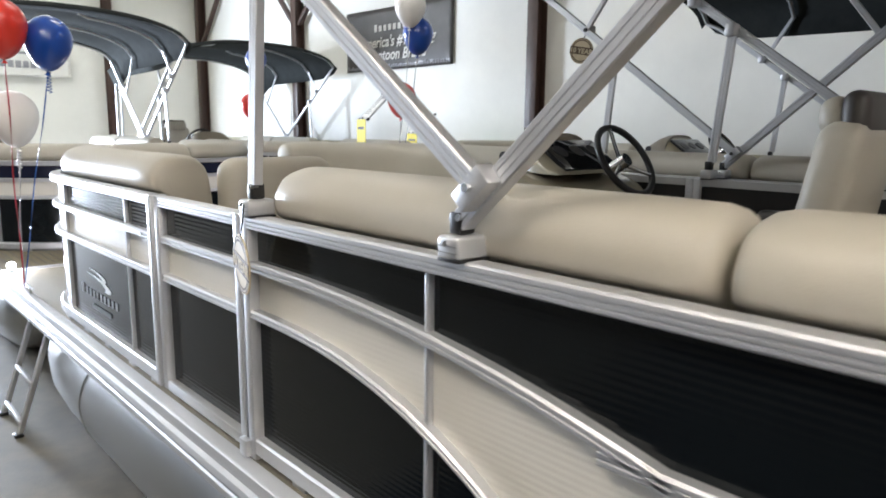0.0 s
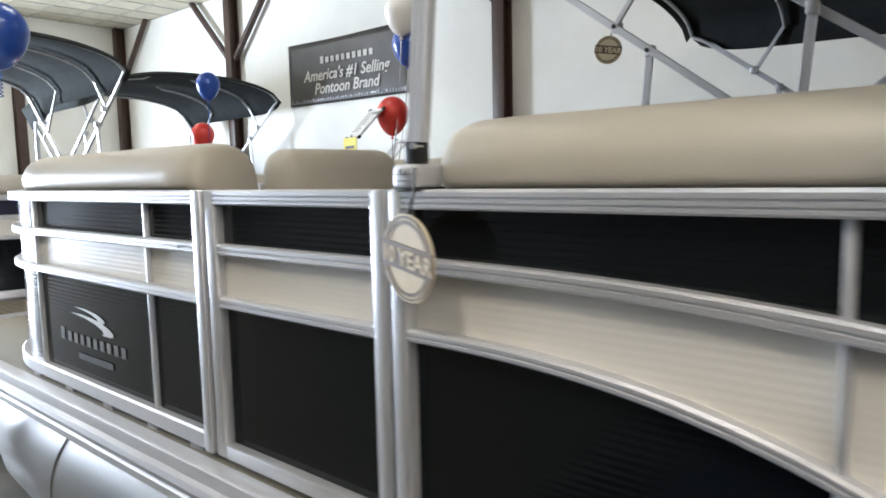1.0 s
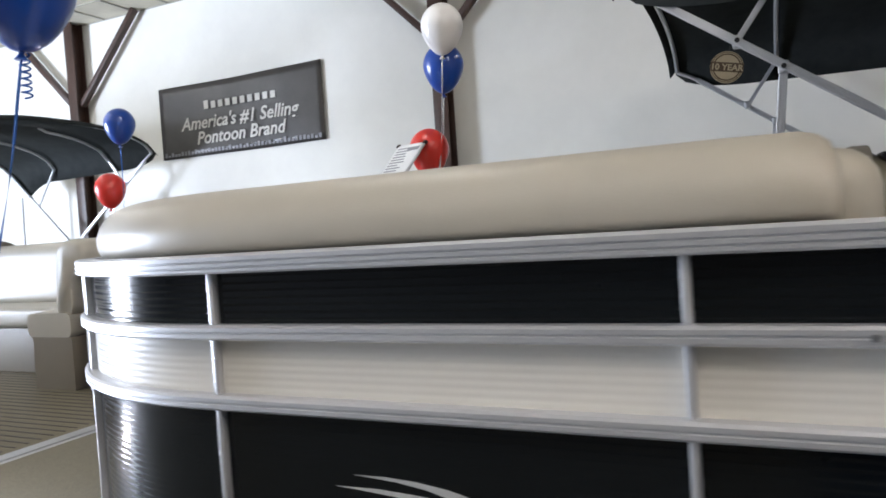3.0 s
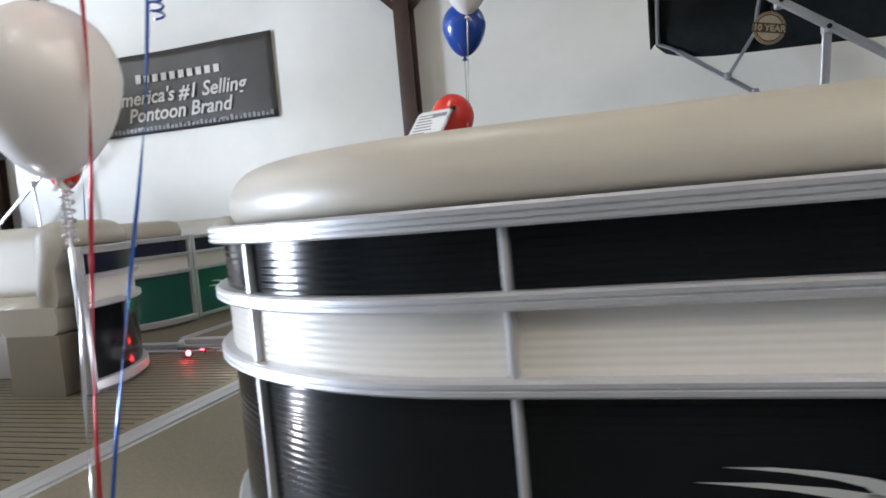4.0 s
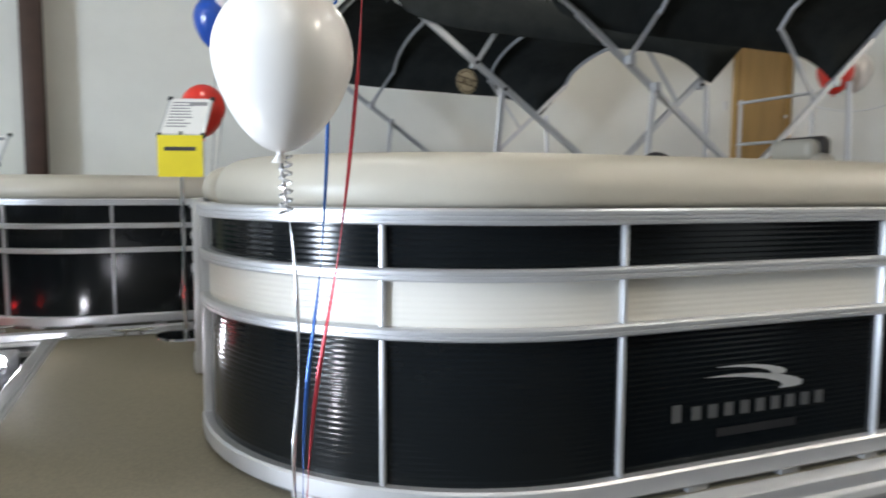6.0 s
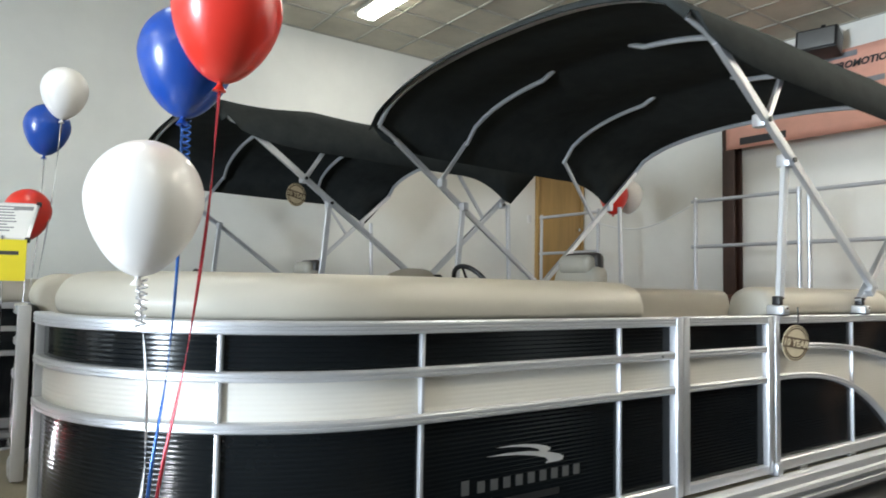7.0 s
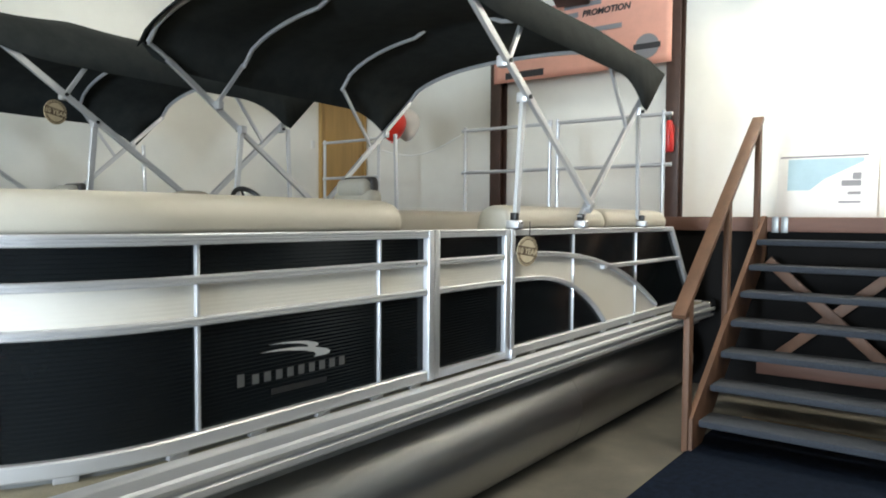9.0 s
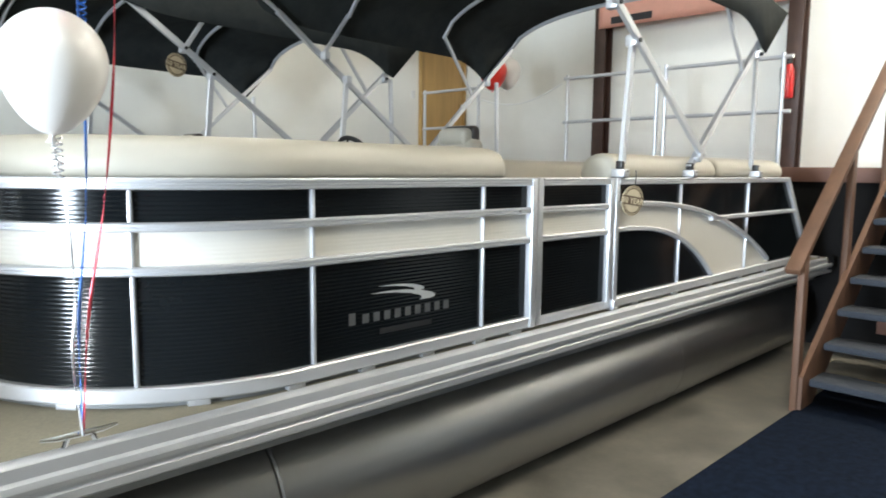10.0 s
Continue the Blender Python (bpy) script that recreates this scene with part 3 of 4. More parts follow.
        part("ribbed_panel", fin(ribbed(low_line, 0.925, lambda x: max(0.9251, arch_inner(x)), fine=fine, amp=0.0005)), low, aft)
        part("panel_backing", fin(box(3.022, 5.61, 0.006, 0.011, 0.93, ZT - 0.04, 0)), M_DARK, aft)
        if logo:
            # the mark and plain bars in place of the name on the low bow panel
            if not mirrored:
                lm = pose(1.180, -0.0030, 1.046, 90, 0, 0)
                part("maker_mark", swoosh(lm @ pose(0.10, 0.080, 0) @ Matrix.Diagonal((0.92, 0.60, 1, 1))), M_SILVERL, fence, "silver double swoosh mark")
                for k in range(10):
                    h, u = (0.046 if k == 0 else 0.036), 0.0545 * k + (0.010 if k else 0)
                    part("name_bar", outline([(u, 0), (u + 0.030, 0), (u + 0.030, h), (u, h)], 0.0008, lm), M_NAMEBAR, fence)
                part("model_name_bar", outline([(0.15, -0.055), (0.43, -0.055), (0.43, -0.032), (0.15, -0.032)], 0.0008, lm), M_DIML, fence, "dim dark band below the name")
    # bow gate posts across the front opening
    if not gate_open:
        g = part("bow_gate", box(BX - 0.02, BX + 0.02, 0.945, 0.985, 0.88, ZT, 0.005), M_ALU, b, "closed bow gate with a ribbed panel")
        part("gate_stile", box(BX - 0.02, BX + 0.02, W - 0.985, W - 0.945, 0.88, ZT, 0.005), M_ALU, g)
        for z in (0.90, R2, R1, ZT - 0.02):
            part("gate_rail", box(BX - 0.02, BX + 0.02, 0.985, W - 0.985, z - 0.015, z + 0.015, 0.004), M_ALU, g)
        part("ribbed_panel", box(BX - 0.004, BX + 0.004, 0.985, W - 0.985, 0.915, R2 - 0.015, 0), low, g)
        part("ribbed_panel", box(BX - 0.004, BX + 0.004, 0.985, W - 0.985, R2 + 0.015, R1 - 0.015, 0), band, g)
        part("ribbed_panel", box(BX - 0.004, BX + 0.004, 0.985, W - 0.985, R1 + 0.015, ZT - 0.03, 0), dark, g)
        part("maker_mark", swoosh(pose(BX - 0.006, 1.44, 1.08, 90, 0, -90)), M_SILVERL, g, "silver double swoosh mark")
    return b


def lounge(m, which="bow", mirrored=False):
    """An upholstered bench inside the fence: plinth, seat and a fat rounded bolster standing over the rail."""
    def fin(bm):
        return flip_y(bm) if mirrored else bm

    raw = [(-0.006, 1.588), (0.018, 1.606), (0.026, 1.645), (0.014, 1.682), (-0.010, 1.712), (-0.050, 1.730), (-0.095, 1.737), (-0.145, 1.731), (-0.185, 1.710), (-0.212, 1.672),
           (-0.226, 1.60), (-0.240, 1.45), (-0.248, 1.31), (-0.10, 1.31), (-0.09, 1.50)]
    bolster = [(p.x, p.z) for p in smooth_line([(u, 0, v) for u, v in raw], 3)]
    t = thing("bow_lounge" if which == "bow" else "stern_lounge", "stone coloured vinyl lounge with a fat rounded backrest inside the fence", "seat", m, "boat lounges")
    if which == "bow":
        runs = [bow_line(0.047, 2.13, 0.915, 18)]
        seat_line = [(0.30, 0.93), (0.30, 0.88)] + [(0.96 + 0.66 * math.cos(radians(a)), 0.90 + 0.6 * math.sin(radians(a))) for a in range(190, 271, 16)] + [(2.16, 0.30)]
    elif which == "stern":
        runs = [[(3.05 + 0.131 * k, 0.047) for k in range(11)], [(4.375 + (0.195 if mirrored else 0.124) * k, 0.047) for k in range(11)]]
        seat_line = [(3.06, 0.30), (5.6, 0.30)]
        if mirrored:
            runs, seat_line = runs[1:], [(4.38, 0.30), (5.6, 0.30)]
    for r in runs:
        # ends pulled in ring by ring so that they look stuffed
        def ends(a, b):
            d = (Vector(b) - Vector(a)).normalized()
            return [tuple(Vector(a) + d * q) for q in (0.0, 0.010, 0.026, 0.050)]

        line = ends(r[0], r[1]) + list(r[1:-1]) + ends(r[-1], r[-2])[::-1]
        bm = sweep(line, bolster)
        n = len(bolster)
        bm.verts.ensure_lookup_table()
        for q, k in enumerate((0.30, 0.14, 0.055, 0.012)):
            for ring in (q, len(line) - 1 - q):
                vs = [bm.verts[ring * n + z] for z in range(n)]
                c = sum((v.co for v in vs), Vector()) / n
                for v in vs:
                    v.co = v.co.lerp(Vector((c.x, c.y, 1.60 if v.co.z > 1.60 else v.co.z)), k)
        part("backrest", fin(bm), M_VINYL, t, sharp=75)
    part("seat_cushion", fin(sweep(seat_line, rounded(-0.33, 0.05, 1.17, 1.31, 0.04))), M_VINYL, t)
    part("plinth", fin(sweep(seat_line, rounded(-0.29, 0.05, ZD, 1.17, 0.012))), M_VINYLM, t)
    return t


def end_cushion(m):
    """The fat cushion standing across the boat at the aft end of the bow lounge."""
    t = thing("headrest_cushion", "stone vinyl bolster cushion across the end of the bow lounge", "cushion", m)
    bm = box(2.04, 2.22, 0.30, 0.80, 1.31, 1.72, 0.07, seg=4)
    part("pad", bm, M_VINYL, t, sharp=60)
    return t


def console(m):
    """The helm: moulded console, tinted screen, wheel and a dark headrest chair behind it."""
    t = thing("helm_console", "moulded beige helm console with tinted screen and steering wheel", "console", m, "helm consoles")
    # moulded base with a sloping top
    bm = bmesh.new()
    prof = [(2.18, ZD), (2.98, ZD), (2.98, 1.50), (2.90, 1.575), (2.66, 1.635), (2.42, 1.655), (2.34, 1.625), (2.25, 1.54)]
    a = [bm.verts.new((x, 1.60, z)) for x, z in prof]
    c = [bm.verts.new((x, 2.40, z)) for x, z in prof]
    bm.faces.new(a), bm.faces.new(c[::-1])
    for k in range(len(prof)):
        bm.faces.new((a[k], a[(k + 1) % len(prof)], c[(k + 1) % len(prof)], c[k]))
    bmesh.ops.bevel(bm, geom=bm.edges[:], offset=0.045, segments=4, affect="EDGES", profile=0.5)
    part("body", bm, M_GELCOAT, t, sharp=50)

    # instrument pod: a rounded cowl that rises aft and then falls towards the wheel
    def pod(rings, lift=0.0):
        own = bmesh.new()
        rows = []
        for x, half, h in rings:
            rows.append([own.verts.new((x, 2.0 + half * math.copysign(abs(math.cos(q)) ** 0.7, math.cos(q)), 1.625 + lift + h * math.sin(q) ** 0.75)) for q in [math.pi * k / 16 for k in range(17)]])
        for p, q in zip(rows, rows[1:]):
            for k in range(16):
                own.faces.new((p[k], p[k + 1], q[k + 1], q[k]))
        own.faces.new(rows[0])
        own.faces.new(rows[-1][::-1])
        return own

    part("cowl", pod([(2.33, 0.10, 0.02), (2.36, 0.19, 0.065), (2.43, 0.25, 0.125), (2.52, 0.28, 0.180), (2.59, 0.285, 0.206), (2.645, 0.28, 0.205)]), M_VINYLM, t, "taupe moulded instrument cowl", sharp=60)
    part("dash_slope", pod([(2.646, 0.275, 0.185), (2.72, 0.30, 0.125), (2.82, 0.32, 0.055), (2.90, 0.33, 0.004)]), M_GELCOAT, t, sharp=60)
    dash = box(-0.125, 0.125, -0.235, 0.235, -0.012, 0.012, 0.006)
    bmesh.ops.transform(dash, matrix=pose(2.775, 2.0, 1.712, 0, 35, 0), verts=dash.verts)
    panel = part("instrument_panel", dash, M_TINT, t, "black gloss instrument panel")
    for y in (-0.14, 0.0, 0.14):
        g = tube([(0, y, 0.010), (0, y, 0.016)], 0.045, 20)
        bmesh.ops.transform(g, matrix=pose(2.755, 2.0, 1.726, 0, 35, 0), verts=g.verts)
        part("gauge", g, M_DARK, panel)
    part("speaker_port", tube([(2.47, 1.752, 1.70), (2.47, 1.735, 1.70)], 0.028, 14), M_DARK, t)
    w = bmesh.new()
    c0, ux, uy = Vector((3.10, 1.95, 1.70)), Vector((0, 1, 0)), Vector((-0.55, 0, 0.83)).normalized()
    tube([c0 + 0.19 * (math.cos(q) * ux + math.sin(q) * uy) for q in [2 * math.pi * k / 32 for k in range(33)]], 0.017, 10, w)
    wheel = part("steering_wheel", w, M_DARK, t, "black steering wheel with chrome spokes")
    nrm = ux.cross(uy)
    for q in (radians(90), radians(210), radians(330)):
        part("spoke", tube([c0 - nrm * 0.03, c0 + 0.18 * (math.cos(q) * ux + math.sin(q) * uy)], 0.010, 8), M_CHROME, wheel)
    part("hub", tube([c0 - nrm * 0.10, c0 + nrm * 0.012], 0.035, 16), M_CHROME, wheel)
    return t


def helm_chair(m):
    t = thing("captain_chair", "high backed stone vinyl captain chair with dark headrest", "chair", m, "captain chairs")
    back = box(-0.07, 0.10, -0.27, 0.27, 1.28, 1.89, 0.065, seg=4)
    for v in back.verts:
        k = (v.co.z - 1.28) / 0.61
        v.co.y *= 1 - 0.35 * max(0, k - 0.45)
        v.co.x += 0.10 * k
    part("backrest", back, M_VINYL, t, sharp=60)
    part("headrest", box(0.00, 0.12, -0.17, 0.17, 1.83, 1.98, 0.055, seg=4), M_VINYL, t, sharp=60)
    part("headrest_shell", box(0.085, 0.185, -0.19, 0.19, 1.80, 2.00, 0.048, seg=4), M_VINYLD, t, "dark brown headrest shell", sharp=60)
    part("seat", box(-0.45, 0.06, -0.26, 0.26, 1.16, 1.31, 0.05, seg=4), M_VINYL, t, sharp=60)
    for y in (-0.30, 0.30):
        part("armrest", box(-0.38, 0.02, y - 0.04, y + 0.04, 1.42, 1.49, 0.03, seg=3), M_VINYLD, t, sharp=60)
    part("pedestal", tube([(-0.2, 0, ZD), (-0.2, 0, 1.17)], 0.06, 16), M_ALU, t)
    return t


def bimini(m, style="square", front_drop=0.0):
    """Folding sun top: hinged square tubes on feet, bent bows and a tight black canvas."""
    t = thing("bimini_top", "raised black canvas bimini top on folding aluminium struts", "canopy", m, "bimini tops")
    r = 0.019

    def bow(x, z, rise, lean=0.0):
        pts = []
        for k in range(25):
            v = k / 24
            y = -0.018 + (W + 0.036) * v
            e = abs(2 * v - 1)
            pts.append((x + lean * (1 - e ** 2), y, z + rise * (1 - e ** 2.4) ** 0.6))
        return pts

    bows = ((2.34, 2.88, 0.28), (3.14, 2.86, 0.34), (4.22, 2.84, 0.37), (5.18, 2.84, 0.29))
    for i, (x, z, rise) in enumerate(bows):
        line = bow(x, z, rise - 0.012)
        if i in (0, 3):
            part("bow", tube(line, r, 8), M_ALU, t)
        else:
            # the middle bows run in sleeves and show at the sides only
            low = [(a, b, c - 0.018) for a, b, c in line]
            part("bow", tube(low[:9] + [(line[9][0], line[9][1], line[9][2] + 0.02)], r * 0.9, 8), M_ALU, t)
            part("bow", tube([(line[15][0], line[15][1], line[15][2] + 0.02)] + low[16:], r * 0.9, 8), M_ALU, t)
    for y in (-0.022, W + 0.022):
        s = 1 if y < 1 else -1
        w = 0.042
        yy = y + 0.012 * s
        part("rear_strut", strut((3.868, yy, 1.663), (5.18, yy, 2.84), w, 0.034), M_ALU, t)
        part("main_strut", strut((3.955, yy - 0.036 * s, 1.747), (2.50, yy - 0.036 * s, 2.793), w, 0.030), M_ALU, t)
        part("strut_end", tube([(2.53, yy - 0.030 * s, 2.772), (2.44, yy - 0.022 * s, 2.828), (2.34, yy - 0.006 * s, 2.872)], 0.016, 10), M_ALU, t)
        part("clamp", bar((3.912, yy - 0.030 * s, 1.712), (3.978, yy - 0.030 * s, 1.771), 0.044, 0.042, 0.004, up=(0, 1, 0)), M_ALU, t)
        part("clamp_bolt", tube([(3.945, yy - 0.062 * s, 1.744), (3.945, yy, 1.744)], 0.009, 8), M_CHROME, t)
        part("front_post", strut((3.052, yy - 0.006 * s, 1.69), (3.112, yy - 0.006 * s, 2.345), 0.042, 0.026), M_ALU, t)
        part("back_post", strut((4.945, yy + 0.034 * s, 1.66), (4.915, yy + 0.034 * s, 2.49), 0.036, 0.026), M_ALU, t)
        part("short_strut", strut((2.90, yy - 0.036 * s, 2.51), (3.14, yy - 0.01 * s, 2.86), 0.030, 0.024), M_ALU, t)
        part("short_strut", strut((4.62, yy, 2.32), (4.22, yy, 2.84), 0.028, 0.022), M_ALU, t)
        for x, z in ((3.112, 2.345), (2.90, 2.51), (4.80, 2.475)):
            part("joint", box(x - 0.026, x + 0.026, yy - 0.040, yy + 0.028, z - 0.032, z + 0.032, 0.010), M_ALU, t)
            part("knob", tube([(x, yy - 0.060 * s, z), (x, yy - 0.03 * s, z)], 0.013, 10), M_DARK, t)
        for x in (3.045, 3.88, 4.945):
            y0, y1 = (y - 0.030, y + 0.055) if s == 1 else (y - 0.055, y + 0.030)
            f = part("foot", box(x - 0.029, x + 0.029, y0, y1, 1.602, 1.648, 0.008, seg=3), M_ALU, t)
            part("foot_plate", box(x - 0.028, x + 0.030, y0 + 0.002, y1, 1.598, 1.604, 0.001), M_DARK, f)
            # Grooves are not cut: thin darker strips carry their shade on the face.
            for z in (1.616, 1.628):
                part("groove_shade", box(x - 0.0265, x + 0.0265, y - 0.0308 * s - 0.0006, y - 0.0308 * s + 0.0006, z, z + 0.0018, 0), M_SKIRT, f)
            part("hinge", box(x - 0.020, x + 0.014, yy - 0.020, yy + 0.020, 1.648, 1.692, 0.006), M_DARK, f)
            part("bolt", tube([(x, y - 0.036 * s, 1.634), (x, y, 1.634)], 0.006, 8), M_CHROME, f)
            part("bolt", tube([(x + 0.008, yy - 0.024 * s, 1.682), (x + 0.008, yy, 1.682)], 0.007, 8), M_CHROME, f)
    # canvas: a saddle between the bows, thin but solid
    bm = bmesh.new()
    nu, nv = 36, 26
    xs = [2.32 + (5.20 - 2.32) * i / nu for i in range(nu + 1)]
    grid = []
    for x in xs:
        row = []
        for a, c in zip(bows, bows[1:]):
            if a[0] - 0.03 <= x <= c[0] + 0.03:
                q = min(1, max(0, (x - a[0]) / (c[0] - a[0])))
                q2 = q * q * (3 - 2 * q)
                z0, rise = a[1] + (c[1] - a[1]) * q, a[2] + (c[2] - a[2]) * q2
                sag = 0.035 * math.sin(math.pi * q)
                break
        for j in range(nv + 1):
            v = j / nv
            e = abs(2 * v - 1)
            row.append(bm.verts.new((x, -0.040 + (W + 0.08) * v, z0 + 0.006 + rise * (1 - e ** 2.4) ** 0.6 - sag * (1 - e ** 3))))
        grid.append(row)
    for a, c in zip(grid, grid[1:]):
        for j in range(nv):
            bm.faces.new((a[j], a[j + 1], c[j + 1], c[j]))
    # side drops, cut away at the front corner
    for j in (0, nv):
        edge = [grid[i][j] for i in range(nu + 1)]
        hem = []
        for i, v in enumerate(edge):
            q = i / nu
            d = 0.145 * (math.sqrt(max(0.0, 1 - (1 - q / 0.2) ** 2)) if q < 0.2 else 1.0)
            out = -0.035 if j == 0 else 0.035
            z = v.co.z - 0.02 - d
            # behind the rear bow the cloth draws down to a point on the strut
            if v.co.x > 4.86:
                k = (v.co.x - 4.86) / (5.20 - 4.86)
                z, out = 2.47 + (v.co.z - 0.03 - 2.47) * k, out * (0.3 + 0.7 * k)
            elif v.co.x > 4.30:
                k = (v.co.x - 4.30) / (4.86 - 4.30)
                z, out = z + (2.47 - z) * k ** 2.2, out * (1 - 0.7 * k)
            hem.append(bm.verts.new((v.co.x, v.co.y + out, z)))
        for i in range(nu):
            bm.faces.new((edge[i], edge[i + 1], hem[i + 1], hem[i]))
    # hem turned down in front
    lip = [bm.verts.new((v.co.x - 0.045, W / 2 + (v.co.y - W / 2) * 1.004, v.co.z - 0.050)) for v in grid[0]]
    for j in range(nv):
        bm.faces.new((lip[j], lip[j + 1], grid[0][j + 1], grid[0][j]))
    can = part("canopy", bm, M_CANVAS, t, "tight black canvas", sharp=70)
    mod = can.modifiers.new("thick", "SOLIDIFY")
    mod.thickness = 0.008
    mod.offset = 1.0
    return t


BLACK = (M_BLACKP, M_WHITEP, M_BLACKP)
AT_A = Matrix.Translation((0, 0.018, 0))
AT_C = Matrix.Translation((-1.33, 3.00, -0.02))
AT_B = pose(-1.365, 2.58, -0.045, 0, 0, 180)
AT_D = pose(-2.45, 5.60, -0.06, 0, 0, 180)

boat("black and cream pontoon boat with closed side gate", AT_A, BLACK)
boat("all black pontoon boat parked beside the wall", AT_C, (M_BLACKP, M_BLACKP, M_BLACKP), logo=False, fine=2)
boat("black and cream pontoon boat with plank pattern deck", AT_B, (M_NAVYP, M_WHITEP, M_BLACKP), logo=False, teak=True, fine=2)
boat("green and cream pontoon boat with closed bow gate", AT_D, (M_NAVYP, M_WHITEP, M_GREENP), logo=False, gate_open=False, fine=2)
for at, shift in ((AT_A, 0.0), (AT_C, 0.37), (AT_B, 0.0), (AT_D, 0.35)):
    for mir in (False, True):
        lounge(at, "bow", mir)
        lounge(at, "stern", mir)
    console(at @ Matrix.Translation((shift - 0.25, 0.13, 0)))
    helm_chair(at @ Matrix.Translation((3.79 + shift, 2.05, 0)))
    bimini(at @ Matrix.Translation((shift, 0, 0)))
end_cushion(AT_A)


# ---------------------------------------------------------------- landing and stairs at the stern
PZ, PX = 1.68, 6.80
land = thing("landing", "raised timber landing with brown fascia and black skirting", "platform", kind="structure")
part("landing_deck", box(PX, EAST - 0.005, SOUTH + 3.0, NORTH - 0.01, PZ - 0.05, PZ, 0.004), M_FASCIA, land)
part("fascia", box(PX - 0.04, PX - 0.001, SOUTH + 3.0, NORTH - 0.01, PZ - 0.125, PZ + 0.012, 0.006), M_FASCIA, land, "brown stained fascia board")
part("skirting", box(PX + 0.02, PX + 0.05, SOUTH + 3.0, NORTH - 0.01, 0.0, PZ - 0.06, 0), M_CURTAIN, land, "black cloth skirting below the landing")


def landing_rail(y0, y1, posts):
    t = thing("guard_rail", "galvanised pipe guard rail on the landing", "railing", group="landing guard rails")
    for y in posts:
        part("post", tube([(PX + 0.06, y, PZ), (PX + 0.06, y, PZ + 1.12)], 0.022, 10), M_ALU, t)
    for z in (PZ + 0.555, PZ + 1.08):
        part("rail", tube([(PX + 0.06, y0, z), (PX + 0.06, y1, z)], 0.021, 10), M_ALU, t)


landing_rail(0.45, 1.79, (0.54, 1.77))
landing_rail(1.85, 3.12, (1.87, 3.07))
landing_rail(4.53, 5.66, (4.55, 5.63))
rope = thing("chain", "sagging white cord across the gap in the guard rail", "rope")
part("cord", tube([(PX + 0.06, 3.15 + 1.4 * k / 14, PZ + 1.03 - 0.16 * math.sin(math.pi * k / 14) - 0.1 * k / 14) for k in range(15)], 0.008, 6), M_PAPER, rope)

RISE, RUN, SX, SY, SW = 0.2125, 0.262, 4.74, -0.49, 1.36
st = thing("staircase", "open wooden staircase with grey carpeted treads", "stairs")
for k in range(7):
    part("tread", box(SX + k * RUN, SX + k * RUN + 0.29, SY - SW, SY - 0.03, (k + 1) * RISE - 0.05, (k + 1) * RISE, 0.012), M_TREAD, st, "grey carpeted tread")
for y in (SY - 0.02, SY - SW - 0.02):
    bm = bmesh.new()
    pts = [(SX - 0.10, 0.0), (SX + 0.12, 0.0), (PX - 0.045, PZ - 0.36), (PX - 0.045, PZ + 0.02), (PX - 0.12, PZ + 0.02), (SX - 0.10, 0.24)]
    a = [bm.verts.new((x, y, z)) for x, z in pts]
    c = [bm.verts.new((x, y + 0.04, z)) for x, z in pts]
    bm.faces.new(a), bm.faces.new(c[::-1])
    for k in range(len(pts)):
        bm.faces.new((a[k], a[(k + 1) % len(pts)], c[(k + 1) % len(pts)], c[k]))
    part("stringer", bm, M_WOOD, st, "brown stained stringer", smooth=False)
    yy = y + 0.065
    part("hand_rail", bar((4.50, yy, 0.98), (6.60, yy, 2.60), 0.045, 0.10, 0.006, up=(0, 1, 0)), M_WOOD, st)
    for x, z0, z1 in ((4.66, 0.0, 1.08), (5.60, 0.45, 1.80), (6.55, 1.30, 2.54)):
        part("newel", box(x - 0.045, x + 0.045, yy - 0.04, yy + 0.005, z0, z1, 0.005), M_WOOD, st)
for a, c in (((6.45, SY - 0.1, 1.30), (6.45, SY - 1.15, 0.35)), ((6.49, SY - 1.15, 1.30), (6.49, SY - 0.1, 0.35))):
    part("cross_brace", bar(a, c, 0.035, 0.09), M_WOOD, st)
part("floor_joist", box(6.30, 6.36, SY - 1.20, SY - 0.06, 0.29, 0.43, 0.004), M_FASCIA, st, "brown joist behind the treads")
tagged(part("plank", box(5.55, 5.70, SY - 1.6, SY - 0.10, 0.0, 0.04, 0.004), M_DOOR), "loose pale plank on the floor below the stair", "plank")
tagged(part("carpet_mat", box(2.2, 5.35, -4.2, -0.47, 0.001, 0.012, 0.004), M_CARPET), "navy blue carpet runner on the concrete floor", "carpet")

# door on the landing
d = thing("door_1", "plain oak door opening onto the landing", "door", kind="structure")
part("door_leaf", box(7.255, 8.14, NORTH - 0.05, NORTH - 0.005, PZ, PZ + 2.03, 0.004), M_DOOR, d)
part("door_frame", box(7.19, 7.25, NORTH - 0.07, NORTH - 0.002, PZ, PZ + 2.09, 0.004), M_DOOR, d)
part("door_frame", box(8.145, 8.205, NORTH - 0.07, NORTH - 0.002, PZ, PZ + 2.09, 0.004), M_DOOR, d)
part("door_frame", box(7.19, 8.205, NORTH - 0.068, NORTH - 0.002, PZ + 2.035, PZ + 2.09, 0.004), M_DOOR, d)
part("door_handle", tube([(8.06, NORTH - 0.05, PZ + 1.0), (8.06, NORTH - 0.11, PZ + 1.0)], 0.025, 12), M_CHROME, d)
tagged(part("light_switch", box(7.04, 7.11, NORTH - 0.012, NORTH - 0.001, PZ + 1.05, PZ + 1.17, 0.003), M_PAPER), "white light switch plate beside the door", "switch")


